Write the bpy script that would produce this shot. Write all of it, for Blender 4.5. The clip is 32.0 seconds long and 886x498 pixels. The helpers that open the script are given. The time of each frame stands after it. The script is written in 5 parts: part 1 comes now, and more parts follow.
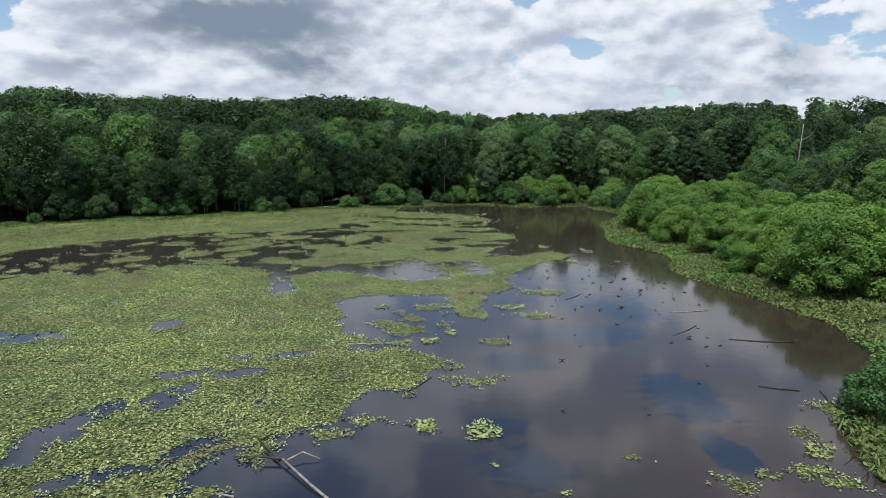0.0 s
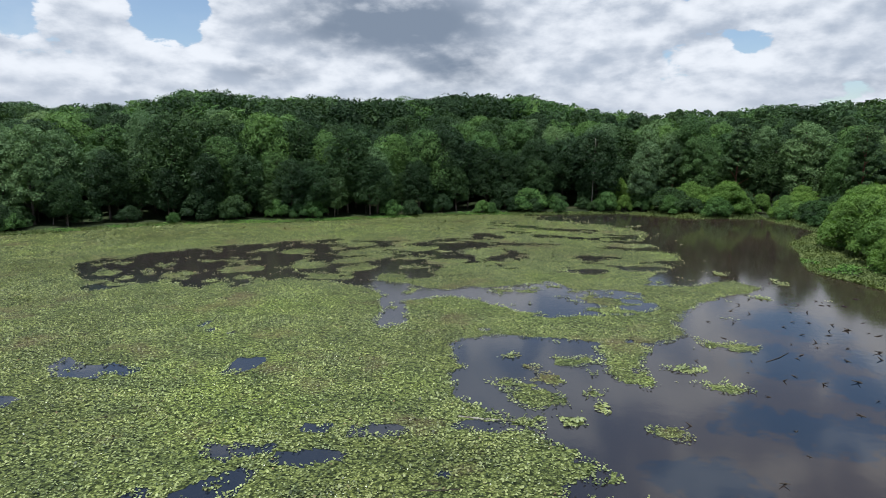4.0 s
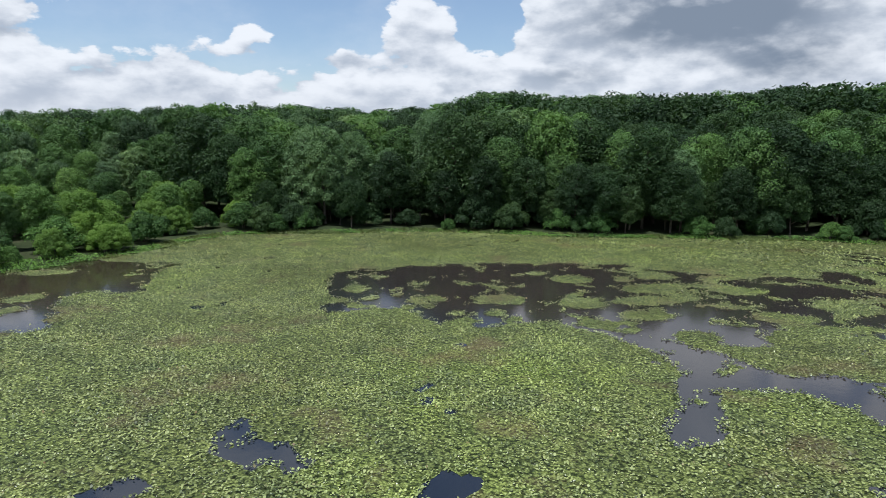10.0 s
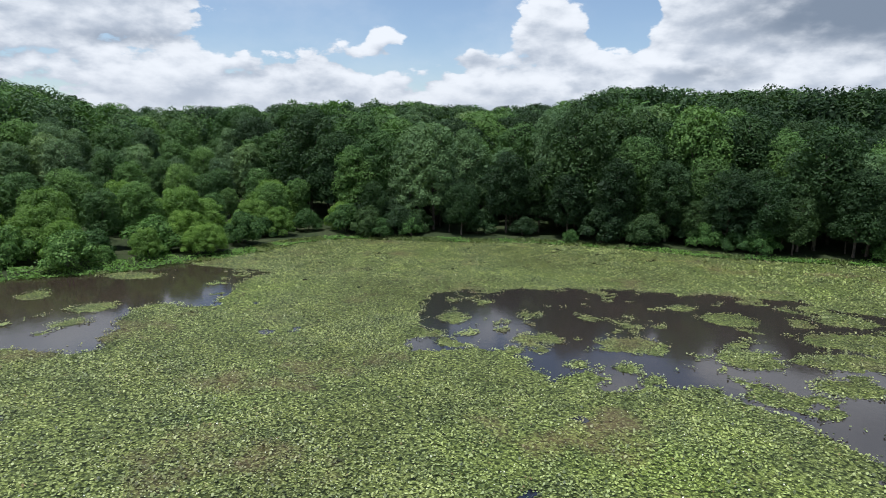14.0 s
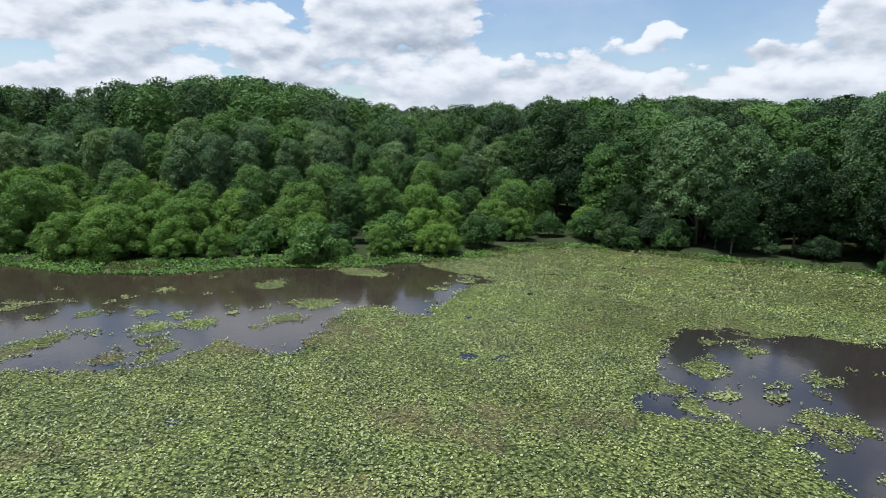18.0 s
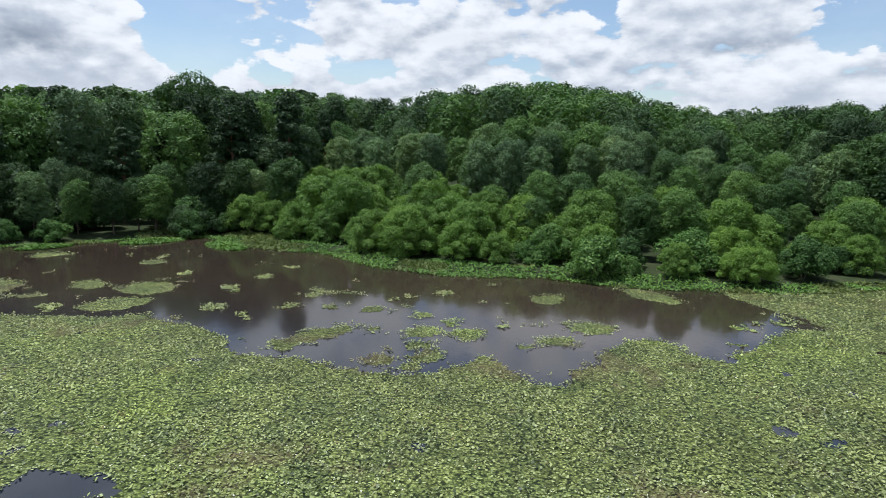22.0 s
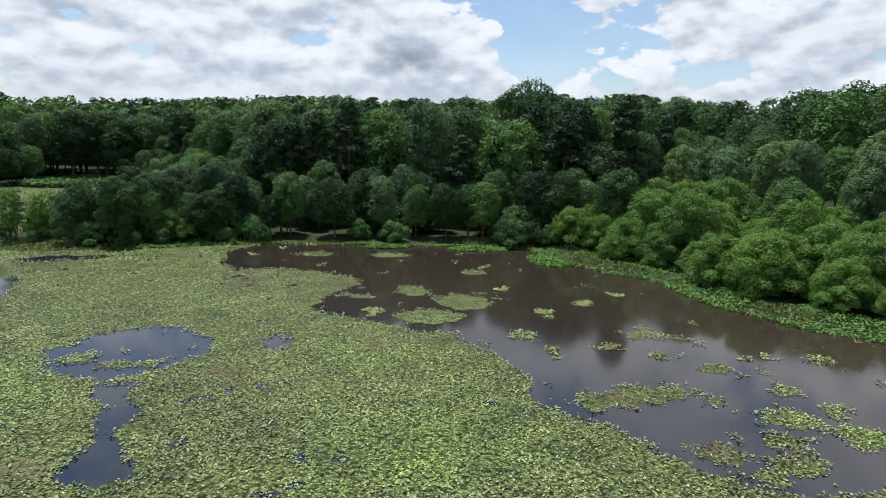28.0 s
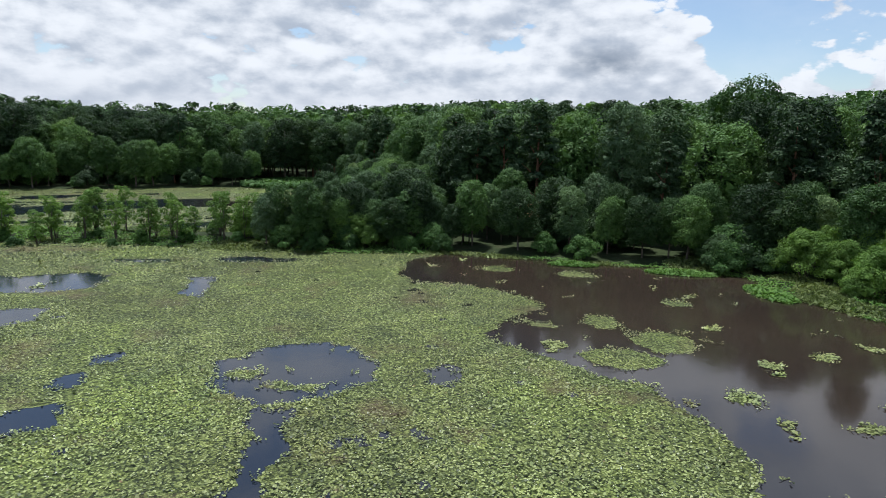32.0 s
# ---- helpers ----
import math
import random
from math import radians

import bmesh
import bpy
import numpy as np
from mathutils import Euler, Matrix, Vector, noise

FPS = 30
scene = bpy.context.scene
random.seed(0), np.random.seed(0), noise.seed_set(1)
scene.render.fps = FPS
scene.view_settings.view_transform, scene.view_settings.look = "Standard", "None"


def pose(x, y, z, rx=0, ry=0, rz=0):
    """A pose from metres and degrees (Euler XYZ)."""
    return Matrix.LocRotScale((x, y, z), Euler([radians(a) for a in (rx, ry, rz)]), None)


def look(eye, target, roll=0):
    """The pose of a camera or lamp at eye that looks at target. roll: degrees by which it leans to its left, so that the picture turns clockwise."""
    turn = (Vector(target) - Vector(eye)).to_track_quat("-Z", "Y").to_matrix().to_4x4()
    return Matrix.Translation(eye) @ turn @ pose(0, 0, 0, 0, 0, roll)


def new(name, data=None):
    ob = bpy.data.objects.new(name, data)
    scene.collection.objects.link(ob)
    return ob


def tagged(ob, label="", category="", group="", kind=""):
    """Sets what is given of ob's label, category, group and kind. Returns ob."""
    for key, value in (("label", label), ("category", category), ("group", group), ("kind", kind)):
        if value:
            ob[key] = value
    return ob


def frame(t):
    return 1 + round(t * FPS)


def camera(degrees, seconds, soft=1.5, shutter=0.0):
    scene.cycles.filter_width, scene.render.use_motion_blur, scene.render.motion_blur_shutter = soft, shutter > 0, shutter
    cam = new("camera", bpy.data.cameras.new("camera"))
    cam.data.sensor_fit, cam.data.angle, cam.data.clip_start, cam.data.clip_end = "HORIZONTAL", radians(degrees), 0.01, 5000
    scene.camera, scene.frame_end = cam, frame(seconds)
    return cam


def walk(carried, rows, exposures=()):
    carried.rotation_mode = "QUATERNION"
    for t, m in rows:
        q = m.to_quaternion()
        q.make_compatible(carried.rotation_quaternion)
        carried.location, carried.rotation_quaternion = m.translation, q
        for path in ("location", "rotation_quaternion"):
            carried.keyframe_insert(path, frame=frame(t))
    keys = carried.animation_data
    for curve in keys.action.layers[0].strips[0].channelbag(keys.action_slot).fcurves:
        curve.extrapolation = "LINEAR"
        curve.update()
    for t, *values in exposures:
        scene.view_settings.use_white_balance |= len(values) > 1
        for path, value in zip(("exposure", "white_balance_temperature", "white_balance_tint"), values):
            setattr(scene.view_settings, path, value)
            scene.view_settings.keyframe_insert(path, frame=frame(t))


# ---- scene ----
cam = camera(70.75, 32.0, soft=0.45)
PATH = [
    (0, pose(-0.334, -0.243, 12.139, 80.23, -0.22, -0.30)),
    (0.5, pose(-0.308, 1.115, 12.136, 80.23, -0.29, 1.10)),
    (1, pose(-0.300, 2.491, 12.137, 80.25, -0.35, 2.93)),
    (1.5, pose(-0.316, 3.865, 12.140, 80.27, -0.42, 4.73)),
    (2, pose(-0.357, 5.225, 12.142, 80.29, -0.47, 6.58)),
    (2.5, pose(-0.421, 6.568, 12.143, 80.30, -0.50, 8.00)),
    (3, pose(-0.535, 7.906, 12.139, 80.31, -0.47, 9.40)),
    (3.5, pose(-0.696, 9.211, 12.126, 80.28, -0.38, 11.04)),
    (5.5, pose(-1.480, 14.241, 12.033, 80.01, 0.26, 18.64)),
    (6, pose(-1.741, 15.493, 12.008, 80.02, 0.34, 21.29)),
    (6.5, pose(-2.078, 16.709, 11.983, 80.07, 0.36, 23.89)),
    (7, pose(-2.479, 17.883, 11.959, 80.13, 0.32, 26.59)),
    (7.5, pose(-2.942, 19.012, 11.939, 80.19, 0.23, 29.57)),
    (8, pose(-3.459, 20.110, 11.924, 80.25, 0.13, 32.14)),
    (8.5, pose(-4.027, 21.201, 11.915, 80.31, 0.01, 34.55)),
    (9, pose(-4.655, 22.281, 11.910, 80.34, -0.08, 36.86)),
    (9.5, pose(-5.331, 23.326, 11.910, 80.34, -0.15, 38.52)),
    (10, pose(-6.046, 24.330, 11.916, 80.34, -0.19, 39.37)),
    (10.5, pose(-6.799, 25.314, 11.925, 80.33, -0.21, 39.85)),
    (11, pose(-7.564, 26.302, 11.935, 80.33, -0.25, 40.66)),
    (11.5, pose(-8.321, 27.277, 11.944, 80.32, -0.31, 42.13)),
    (12, pose(-9.093, 28.232, 11.950, 80.31, -0.41, 44.02)),
    (12.5, pose(-9.871, 29.188, 11.951, 80.31, -0.52, 45.97)),
    (13, pose(-10.640, 30.122, 11.943, 80.31, -0.64, 47.63)),
    (13.5, pose(-11.371, 30.993, 11.920, 80.28, -0.71, 49.07)),
    (15.5, pose(-14.070, 34.059, 11.761, 79.85, -0.85, 57.40)),
    (16, pose(-14.753, 34.809, 11.723, 79.81, -0.87, 60.49)),
    (16.5, pose(-15.438, 35.519, 11.687, 79.80, -0.89, 63.86)),
    (17, pose(-16.136, 36.133, 11.656, 79.80, -0.91, 67.26)),
    (17.5, pose(-16.845, 36.634, 11.628, 79.81, -0.94, 70.76)),
    (18, pose(-17.551, 37.027, 11.604, 79.82, -0.99, 74.39)),
    (18.5, pose(-18.236, 37.341, 11.584, 79.84, -1.04, 77.89)),
    (19, pose(-18.882, 37.582, 11.565, 79.86, -1.10, 81.40)),
    (19.5, pose(-19.489, 37.744, 11.548, 79.85, -1.15, 84.82)),
    (20, pose(-20.051, 37.842, 11.533, 79.83, -1.21, 88.15)),
    (20.5, pose(-20.576, 37.902, 11.521, 79.81, -1.26, 91.31)),
    (21, pose(-21.076, 37.924, 11.511, 79.80, -1.30, 94.53)),
    (21.5, pose(-21.561, 37.895, 11.506, 79.82, -1.31, 97.75)),
    (22, pose(-22.009, 37.841, 11.504, 79.83, -1.30, 101.11)),
    (22.5, pose(-22.390, 37.759, 11.504, 79.85, -1.29, 104.36)),
    (23, pose(-22.737, 37.648, 11.508, 79.86, -1.29, 107.46)),
    (23.5, pose(-23.094, 37.502, 11.515, 79.86, -1.30, 110.19)),
    (24, pose(-23.486, 37.303, 11.522, 79.86, -1.30, 112.50)),
    (24.5, pose(-23.929, 37.067, 11.530, 79.85, -1.30, 114.65)),
    (25, pose(-24.422, 36.811, 11.537, 79.84, -1.31, 116.76)),
    (25.5, pose(-24.992, 36.533, 11.543, 79.83, -1.31, 119.02)),
    (27.5, pose(-27.616, 35.269, 11.577, 79.78, -1.30, 128.23)),
    (28, pose(-28.187, 34.901, 11.593, 79.78, -1.31, 130.80)),
    (28.5, pose(-28.694, 34.490, 11.614, 79.78, -1.34, 133.90)),
    (29, pose(-29.154, 34.043, 11.639, 79.77, -1.37, 137.16)),
    (29.5, pose(-29.594, 33.563, 11.668, 79.78, -1.39, 140.08)),
    (30, pose(-30.025, 33.076, 11.697, 79.77, -1.38, 143.06)),
    (30.5, pose(-30.472, 32.583, 11.726, 79.76, -1.35, 145.30)),
    (31, pose(-30.907, 32.078, 11.755, 79.76, -1.31, 146.46)),
    (31.5, pose(-31.321, 31.574, 11.783, 79.77, -1.25, 147.01)),
    (32, pose(-31.719, 31.088, 11.810, 79.77, -1.18, 147.97)),
]
walk(cam, PATH, [(0, 0.0, 6020, 10), (14, 0.02, 6020, 10), (22, 0.07, 6020, 10), (32, 0.05, 6020, 10)])

# ---------------------------------------------------------------- light
SUN_TO = Vector((-0.10, -0.42, 1.50)).normalized()      # where the sun stands
SUN_ELEV = math.asin(SUN_TO.z)
SUN_AZ = math.atan2(SUN_TO.x, SUN_TO.y)

world = bpy.data.worlds.new("sky_with_clouds")
scene.world = world
world.use_nodes = True
wn, wl = world.node_tree.nodes, world.node_tree.links
wn.clear()


def wput(sock, v):
    if isinstance(v, (int, float)):
        sock.default_value = v
    elif isinstance(v, tuple):
        sock.default_value = v
    else:
        wl.new(v, sock)


def wmath(op, a, b=0.0, c=None):
    n = wn.new("ShaderNodeMath")
    n.operation = op
    wput(n.inputs[0], a)
    wput(n.inputs[1], b)
    if c is not None:
        wput(n.inputs[2], c)
    return n.outputs[0]


def wramp(v, lo, hi, a=0.0, b=1.0):
    n = wn.new("ShaderNodeMapRange")
    n.interpolation_type = "SMOOTHSTEP"
    for i, q in enumerate((v, lo, hi, a, b)):
        wput(n.inputs[i], q)
    return n.outputs[0]


def wmix(f, a, b):
    n = wn.new("ShaderNodeMix")
    n.data_type = "RGBA"
    wput(n.inputs[0], f)
    wput(n.inputs[6], a)
    wput(n.inputs[7], b)
    return n.outputs[2]


def wnoise(vec, scale, detail, rough, dist=0.0):
    n = wn.new("ShaderNodeTexNoise")
    wl.new(vec, n.inputs["Vector"])
    n.inputs["Scale"].default_value = scale
    n.inputs["Detail"].default_value = detail
    n.inputs["Roughness"].default_value = rough
    n.inputs["Distortion"].default_value = dist
    return n.outputs["Fac"]


def build_sky():
    sky = wn.new("ShaderNodeTexSky")
    sky.sky_type = "NISHITA"
    sky.sun_disc = False
    sky.sun_elevation = SUN_ELEV
    sky.sun_rotation = SUN_AZ
    sky.air_density, sky.dust_density, sky.ozone_density = 1.0, 0.6, 1.0
    co = wn.new("ShaderNodeTexCoord")
    sep = wn.new("ShaderNodeSeparateXYZ")
    wl.new(co.outputs["Generated"], sep.inputs[0])
    x, y, z = sep.outputs
    # the angle to the left of ahead, cut open behind the camera's whole sweep
    ca, sa = math.cos(radians(75)), math.sin(radians(75))
    xr = wmath("ADD", wmath("MULTIPLY", x, ca), wmath("MULTIPLY", y, sa))
    yr = wmath("SUBTRACT", wmath("MULTIPLY", y, ca), wmath("MULTIPLY", x, sa))
    az = wmath("ADD", wmath("ARCTAN2", wmath("MULTIPLY", xr, -1.0), yr), radians(75))
    el = wmath("ARCSINE", wmath("MAXIMUM", z, 0.0))
    # towers: noise over the two angles, flatter at the bottom
    comb = wn.new("ShaderNodeCombineXYZ")
    wl.new(wmath("MULTIPLY", az, 1.0), comb.inputs[0])
    wl.new(wmath("MULTIPLY", el, 1.9), comb.inputs[1])
    comb.inputs[2].default_value = 3.7
    v = comb.outputs[0]
    def bumps(vec, scale):
        n = wn.new("ShaderNodeTexVoronoi")
        n.feature = "SMOOTH_F1"
        n.inputs["Scale"].default_value = scale
        n.inputs["Smoothness"].default_value = 0.35
        wl.new(vec, n.inputs["Vector"])
        return wmath("SUBTRACT", 0.45, n.outputs["Distance"])

    def heap(vec, detail):
        """Soft large shapes with round heads on them."""
        big = wnoise(vec, 6.4, detail, 0.56)
        return wmath("ADD", big, wmath("ADD", wmath("MULTIPLY", bumps(vec, 15.0), 0.16), wmath("MULTIPLY", bumps(vec, 36.0), 0.10)))

    # the same field a little higher up, for shaded bases
    up = wn.new("ShaderNodeVectorMath")
    up.operation = "ADD"
    wl.new(v, up.inputs[0])
    up.inputs[1].default_value = (0.006, 0.034, 0.0)
    shape = heap(v, 7.0)
    shape_up = heap(up.outputs[0], 7.0)
    fine = wnoise(v, 30.0, 8.0, 0.62)
    bias = None

    def spot(a, e, wa, we, k):
        nonlocal bias
        da = wmath("DIVIDE", wmath("SUBTRACT", az, radians(a)), radians(wa))
        de = wmath("DIVIDE", wmath("SUBTRACT", el, radians(e)), radians(we))
        r2 = wmath("ADD", wmath("MULTIPLY", da, da), wmath("MULTIPLY", de, de))
        g = wmath("MULTIPLY", wmath("POWER", 2.718, wmath("MULTIPLY", r2, -1.0)), k)
        bias = g if bias is None else wmath("ADD", bias, g)

    for a, e, wa, we, k in SKY_SPOTS:
        spot(a, e, wa, we, k)
    # closed towards the horizon, open overhead
    low = wmath("SUBTRACT", wramp(el, 0.03, 0.12, 0.16, 0.0), wramp(el, 0.50, 0.95, 0.0, 0.22))
    cover = wmath("ADD", wmath("ADD", shape, bias), wmath("ADD", low, wmath("MULTIPLY", wmath("SUBTRACT", fine, 0.5), 0.10)))
    mask = wramp(cover, 0.475, 0.525)
    # bright heads, grey bases
    side = wmath("MULTIPLY", wmath("SUBTRACT", shape, shape_up), 3.4)
    thick = wmath("ADD", wmath("ADD", 0.58, side), wmath("MULTIPLY", wmath("SUBTRACT", fine, 0.5), 0.30))
    thick = wmath("SUBTRACT", thick, wramp(cover, 0.58, 0.85, 0.0, 0.30))
    dark = None
    for a, e, wa, we, k in DARK_SPOTS:
        da = wmath("DIVIDE", wmath("SUBTRACT", az, radians(a)), radians(wa))
        de = wmath("DIVIDE", wmath("SUBTRACT", el, radians(e)), radians(we))
        r2 = wmath("ADD", wmath("MULTIPLY", da, da), wmath("MULTIPLY", de, de))
        g = wmath("MULTIPLY", wmath("POWER", 2.718, wmath("MULTIPLY", r2, -1.0)), k)
        dark = g if dark is None else wmath("ADD", dark, g)
    cloud = wmix(wramp(thick, -0.10, 1.0), CLOUD_GREY, CLOUD_WHITE)
    shade = wramp(wmath("MULTIPLY", dark, wramp(wmath("SUBTRACT", 1.0, thick), 0.0, 0.9, 0.62, 1.10)), 0.05, 1.1)
    cloud = wmix(shade, cloud, CLOUD_BASE)
    cloud = wmix(wramp(el, 0.03, 0.10, 0.45, 0.0), cloud, HAZE)
    blue = wn.new("ShaderNodeVectorMath")
    blue.operation = "SCALE"
    wl.new(sky.outputs[0], blue.inputs[0])
    blue.inputs["Scale"].default_value = SKY_GAIN
    # thin high veil over the blue
    veil = wramp(wnoise(v, 3.0, 6.0, 0.6), 0.40, 0.75, 0.04, 0.28)
    base = wmix(veil, blue.outputs[0], CLOUD_WHITE)
    out = wmix(mask, base, cloud)
    bg = wn.new("ShaderNodeBackground")
    wl.new(out, bg.inputs[0])
    bg.inputs[1].default_value = SKY_STRENGTH
    end = wn.new("ShaderNodeOutputWorld")
    wl.new(bg.outputs[0], end.inputs[0])


SKY_STRENGTH = 0.10
SKY_GAIN = 1.2
CLOUD_WHITE = (9.0, 9.05, 9.1, 1.0)
CLOUD_GREY = (4.6, 5.05, 5.7, 1.0)
CLOUD_BASE = (2.35, 2.8, 3.45, 1.0)
HAZE = (6.4, 6.6, 7.0, 1.0)
# azimuth, elevation, half widths in degrees, amount
SKY_SPOTS = [(17, 11, 13, 5, 0.30), (6, 7, 10, 4, 0.16), (27, 6, 8, 3, 0.10), (-7, 9, 8, 5, 0.16), (-22, 8, 7, 5, 0.14), (-29, 8, 4, 5, 0.10), (-13.5, 8.5, 2.2, 1.8, -0.13), (-7, 13, 6, 1.6, -0.22),
             (30, 7.5, 5, 3.5, 0.16), (35.5, 10.5, 2.2, 2.0, -0.26), (41, 9, 3.0, 5.5, 0.20), (49, 10, 5, 3.0, -0.26), (48, 7, 2.0, 0.7, 0.22), (56.5, 9.5, 2.0, 2.6, 0.20),
             (62, 10.5, 6, 3.5, -0.24), (68, 9, 3, 2.5, -0.16), (78, 10, 7, 4, 0.20), (87, 10.5, 2.0, 3.0, -0.20), (101, 9.5, 9, 4, 0.18), (109, 5.5, 4, 1.3, -0.22),
             (117, 9, 4, 5, 0.05)]
SKY_SPOTS += [(123.5, 8.5, 2.6, 4.0, -0.28), (116, 5.0, 3, 1.2, -0.18), (135, 8, 7, 5, 0.16), (155, 9, 16, 6, 0.16), (180, 9, 14, 6, 0.12), (75, 5, 60, 1.6, 0.06), (102, 27, 16, 9, 0.24), (16, 18, 9, 5, 0.20), (135, 24, 14, 8, 0.20)]
DARK_SPOTS = [(17.5, 10.2, 9.5, 2.8, 1.35), (11, 6.3, 5, 1.8, 0.9), (28, 5.8, 4, 0.9, 0.5), (-29, 7, 2.6, 3.0, 0.9), (-22, 4.5, 6, 1.0, 0.4), (76, 7.6, 6, 0.9, 0.5), (101, 8.5, 7, 1.6, 0.45),
              (134, 6.5, 4, 1.4, 0.8), (112, 8, 5, 1.0, 0.3), (160, 6, 14, 1.0, 0.25)]
build_sky()

sun_data = bpy.data.lights.new("sun", "SUN")
sun_data.energy, sun_data.angle, sun_data.color = 4.6, radians(0.53), (1.0, 0.985, 0.955)
sun = new("sun", sun_data)
sun.matrix_world = look((0, 0, 300), Vector((0, 0, 300)) - SUN_TO)


# ---------------------------------------------------------------- materials
def material(name, rough=0.8, spec=0.3):
    m = bpy.data.materials.new(name)
    m.use_nodes = True
    b = m.node_tree.nodes["Principled BSDF"]
    b.inputs["Roughness"].default_value = rough
    b.inputs["Specular IOR Level"].default_value = spec
    return m, m.node_tree.nodes, m.node_tree.links, b


def tex_noise(nt, links, scale, detail=4.0, rough=0.55, vec=None):
    n = nt.new("ShaderNodeTexNoise")
    n.inputs["Scale"].default_value = scale
    n.inputs["Detail"].default_value = detail
    n.inputs["Roughness"].default_value = rough
    if vec is None:
        vec = nt.new("ShaderNodeNewGeometry").outputs["Position"]
    links.new(vec, n.inputs["Vector"])
    return n.outputs["Fac"]


def ramp(nt, links, fac, stops):
    r = nt.new("ShaderNodeValToRGB")
    while len(r.color_ramp.elements) < len(stops):
        r.color_ramp.elements.new(0.5)
    for e, (p, c) in zip(r.color_ramp.elements, stops):
        e.position, e.color = p, (*c, 1.0)
    if fac is not None:
        links.new(fac, r.inputs[0])
    return r.outputs[0]


def mix_rgb(nt, links, f, a, b, blend="MIX"):
    n = nt.new("ShaderNodeMix")
    n.data_type, n.blend_type = "RGBA", blend
    for s, v in ((n.inputs[0], f), (n.inputs[6], a), (n.inputs[7], b)):
        if isinstance(v, (int, float)):
            s.default_value = v
        elif isinstance(v, tuple):
            s.default_value = (*v, 1.0)
        else:
            links.new(v, s)
    return n.outputs[2]


def add_bump(nt, links, b, h, strength, dist):
    n = nt.new("ShaderNodeBump")
    n.inputs["Strength"].default_value, n.inputs["Distance"].default_value = strength, dist
    links.new(h, n.inputs["Height"])
    links.new(n.outputs[0], b.inputs["Normal"])


def leaf_material(name, dark, mid, light, rough=0.6, spec=0.18, through_light=0.18, by_tree=1.0, far=False):
    """Foliage: every leaf its own tone, every tree its own shift, light passing through."""
    m, nt, links, b = material(name, rough, spec)
    geo = nt.new("ShaderNodeNewGeometry")
    obj = nt.new("ShaderNodeObjectInfo")
    leaf = ramp(nt, links, geo.outputs["Random Per Island"], [(0.0, dark), (0.55, mid), (1.0, light)])
    tree = ramp(nt, links, obj.outputs["Random"], [(0.0, (0.58, 0.64, 0.56)), (0.3, (0.85, 0.86, 0.84)), (0.65, (1.05, 1.08, 0.92)), (0.88, (1.22, 1.20, 0.98)), (1.0, (1.50, 1.36, 1.15))])
    patch = ramp(nt, links, tex_noise(nt, links, 0.11, 3.0), [(0.3, (0.75, 0.80, 0.80)), (0.7, (1.22, 1.16, 1.0))])
    col = mix_rgb(nt, links, 1.0, mix_rgb(nt, links, by_tree, leaf, tree, "MULTIPLY"), patch, "MULTIPLY")
    if far:
        # every few metres another crown with its own tone
        flat = nt.new("ShaderNodeVectorMath")
        flat.operation = "MULTIPLY"
        links.new(geo.outputs["Position"], flat.inputs[0])
        flat.inputs[1].default_value = (1.0, 1.0, 0.12)
        cell = nt.new("ShaderNodeTexVoronoi")
        cell.inputs["Scale"].default_value = 0.17
        links.new(flat.outputs[0], cell.inputs["Vector"])
        crown = ramp(nt, links, cell.outputs["Color"], [(0.0, (0.62, 0.70, 0.74)), (0.5, (0.95, 0.96, 0.96)), (0.8, (1.22, 1.18, 1.05)), (1.0, (1.75, 1.55, 1.45))])
        col = mix_rgb(nt, links, 0.85, col, crown, "MULTIPLY")
    links.new(col, b.inputs["Base Color"])
    tr = nt.new("ShaderNodeBsdfTranslucent")
    links.new(mix_rgb(nt, links, 1.0, col, (1.15, 1.25, 0.6), "MULTIPLY"), tr.inputs[0])
    mx = nt.new("ShaderNodeMixShader")
    mx.inputs[0].default_value = through_light
    links.new(b.outputs[0], mx.inputs[1])
    links.new(tr.outputs[0], mx.inputs[2])
    links.new(mx.outputs[0], nt["Material Output"].inputs[0])
    return m


BROAD = ((0.060, 0.116, 0.036), (0.086, 0.164, 0.050), (0.120, 0.210, 0.072))
OAK = ((0.022, 0.047, 0.018), (0.032, 0.066, 0.025), (0.050, 0.092, 0.037))
PALE = ((0.076, 0.132, 0.062), (0.112, 0.186, 0.088), (0.165, 0.245, 0.130))
PINE = ((0.026, 0.052, 0.023), (0.041, 0.080, 0.034), (0.064, 0.112, 0.050))
M_BROAD, M_BROAD_FAR = leaf_material("broadleaf_foliage", *BROAD), leaf_material("broadleaf_woods", *BROAD, far=True)
M_OAK, M_OAK_FAR = leaf_material("dark_oak_foliage", *OAK), leaf_material("oak_woods", *OAK, far=True)
M_PALE, M_PALE_FAR = leaf_material("poplar_foliage", *PALE), leaf_material("poplar_woods", *PALE, far=True)
M_PINE, M_PINE_FAR = leaf_material("pine_needles", *PINE), leaf_material("pine_woods", *PINE, far=True)
M_WILLOW = leaf_material("willow_foliage", (0.100, 0.180, 0.036), (0.138, 0.240, 0.053), (0.180, 0.290, 0.078), through_light=0.32, by_tree=0.35)
M_SHRUB = leaf_material("shrub_foliage", (0.034, 0.080, 0.022), (0.064, 0.138, 0.040), (0.115, 0.205, 0.068))
M_GRASS = leaf_material("marsh_grass", (0.075, 0.105, 0.030), (0.125, 0.165, 0.052), (0.19, 0.23, 0.085), through_light=0.2, by_tree=0.0)
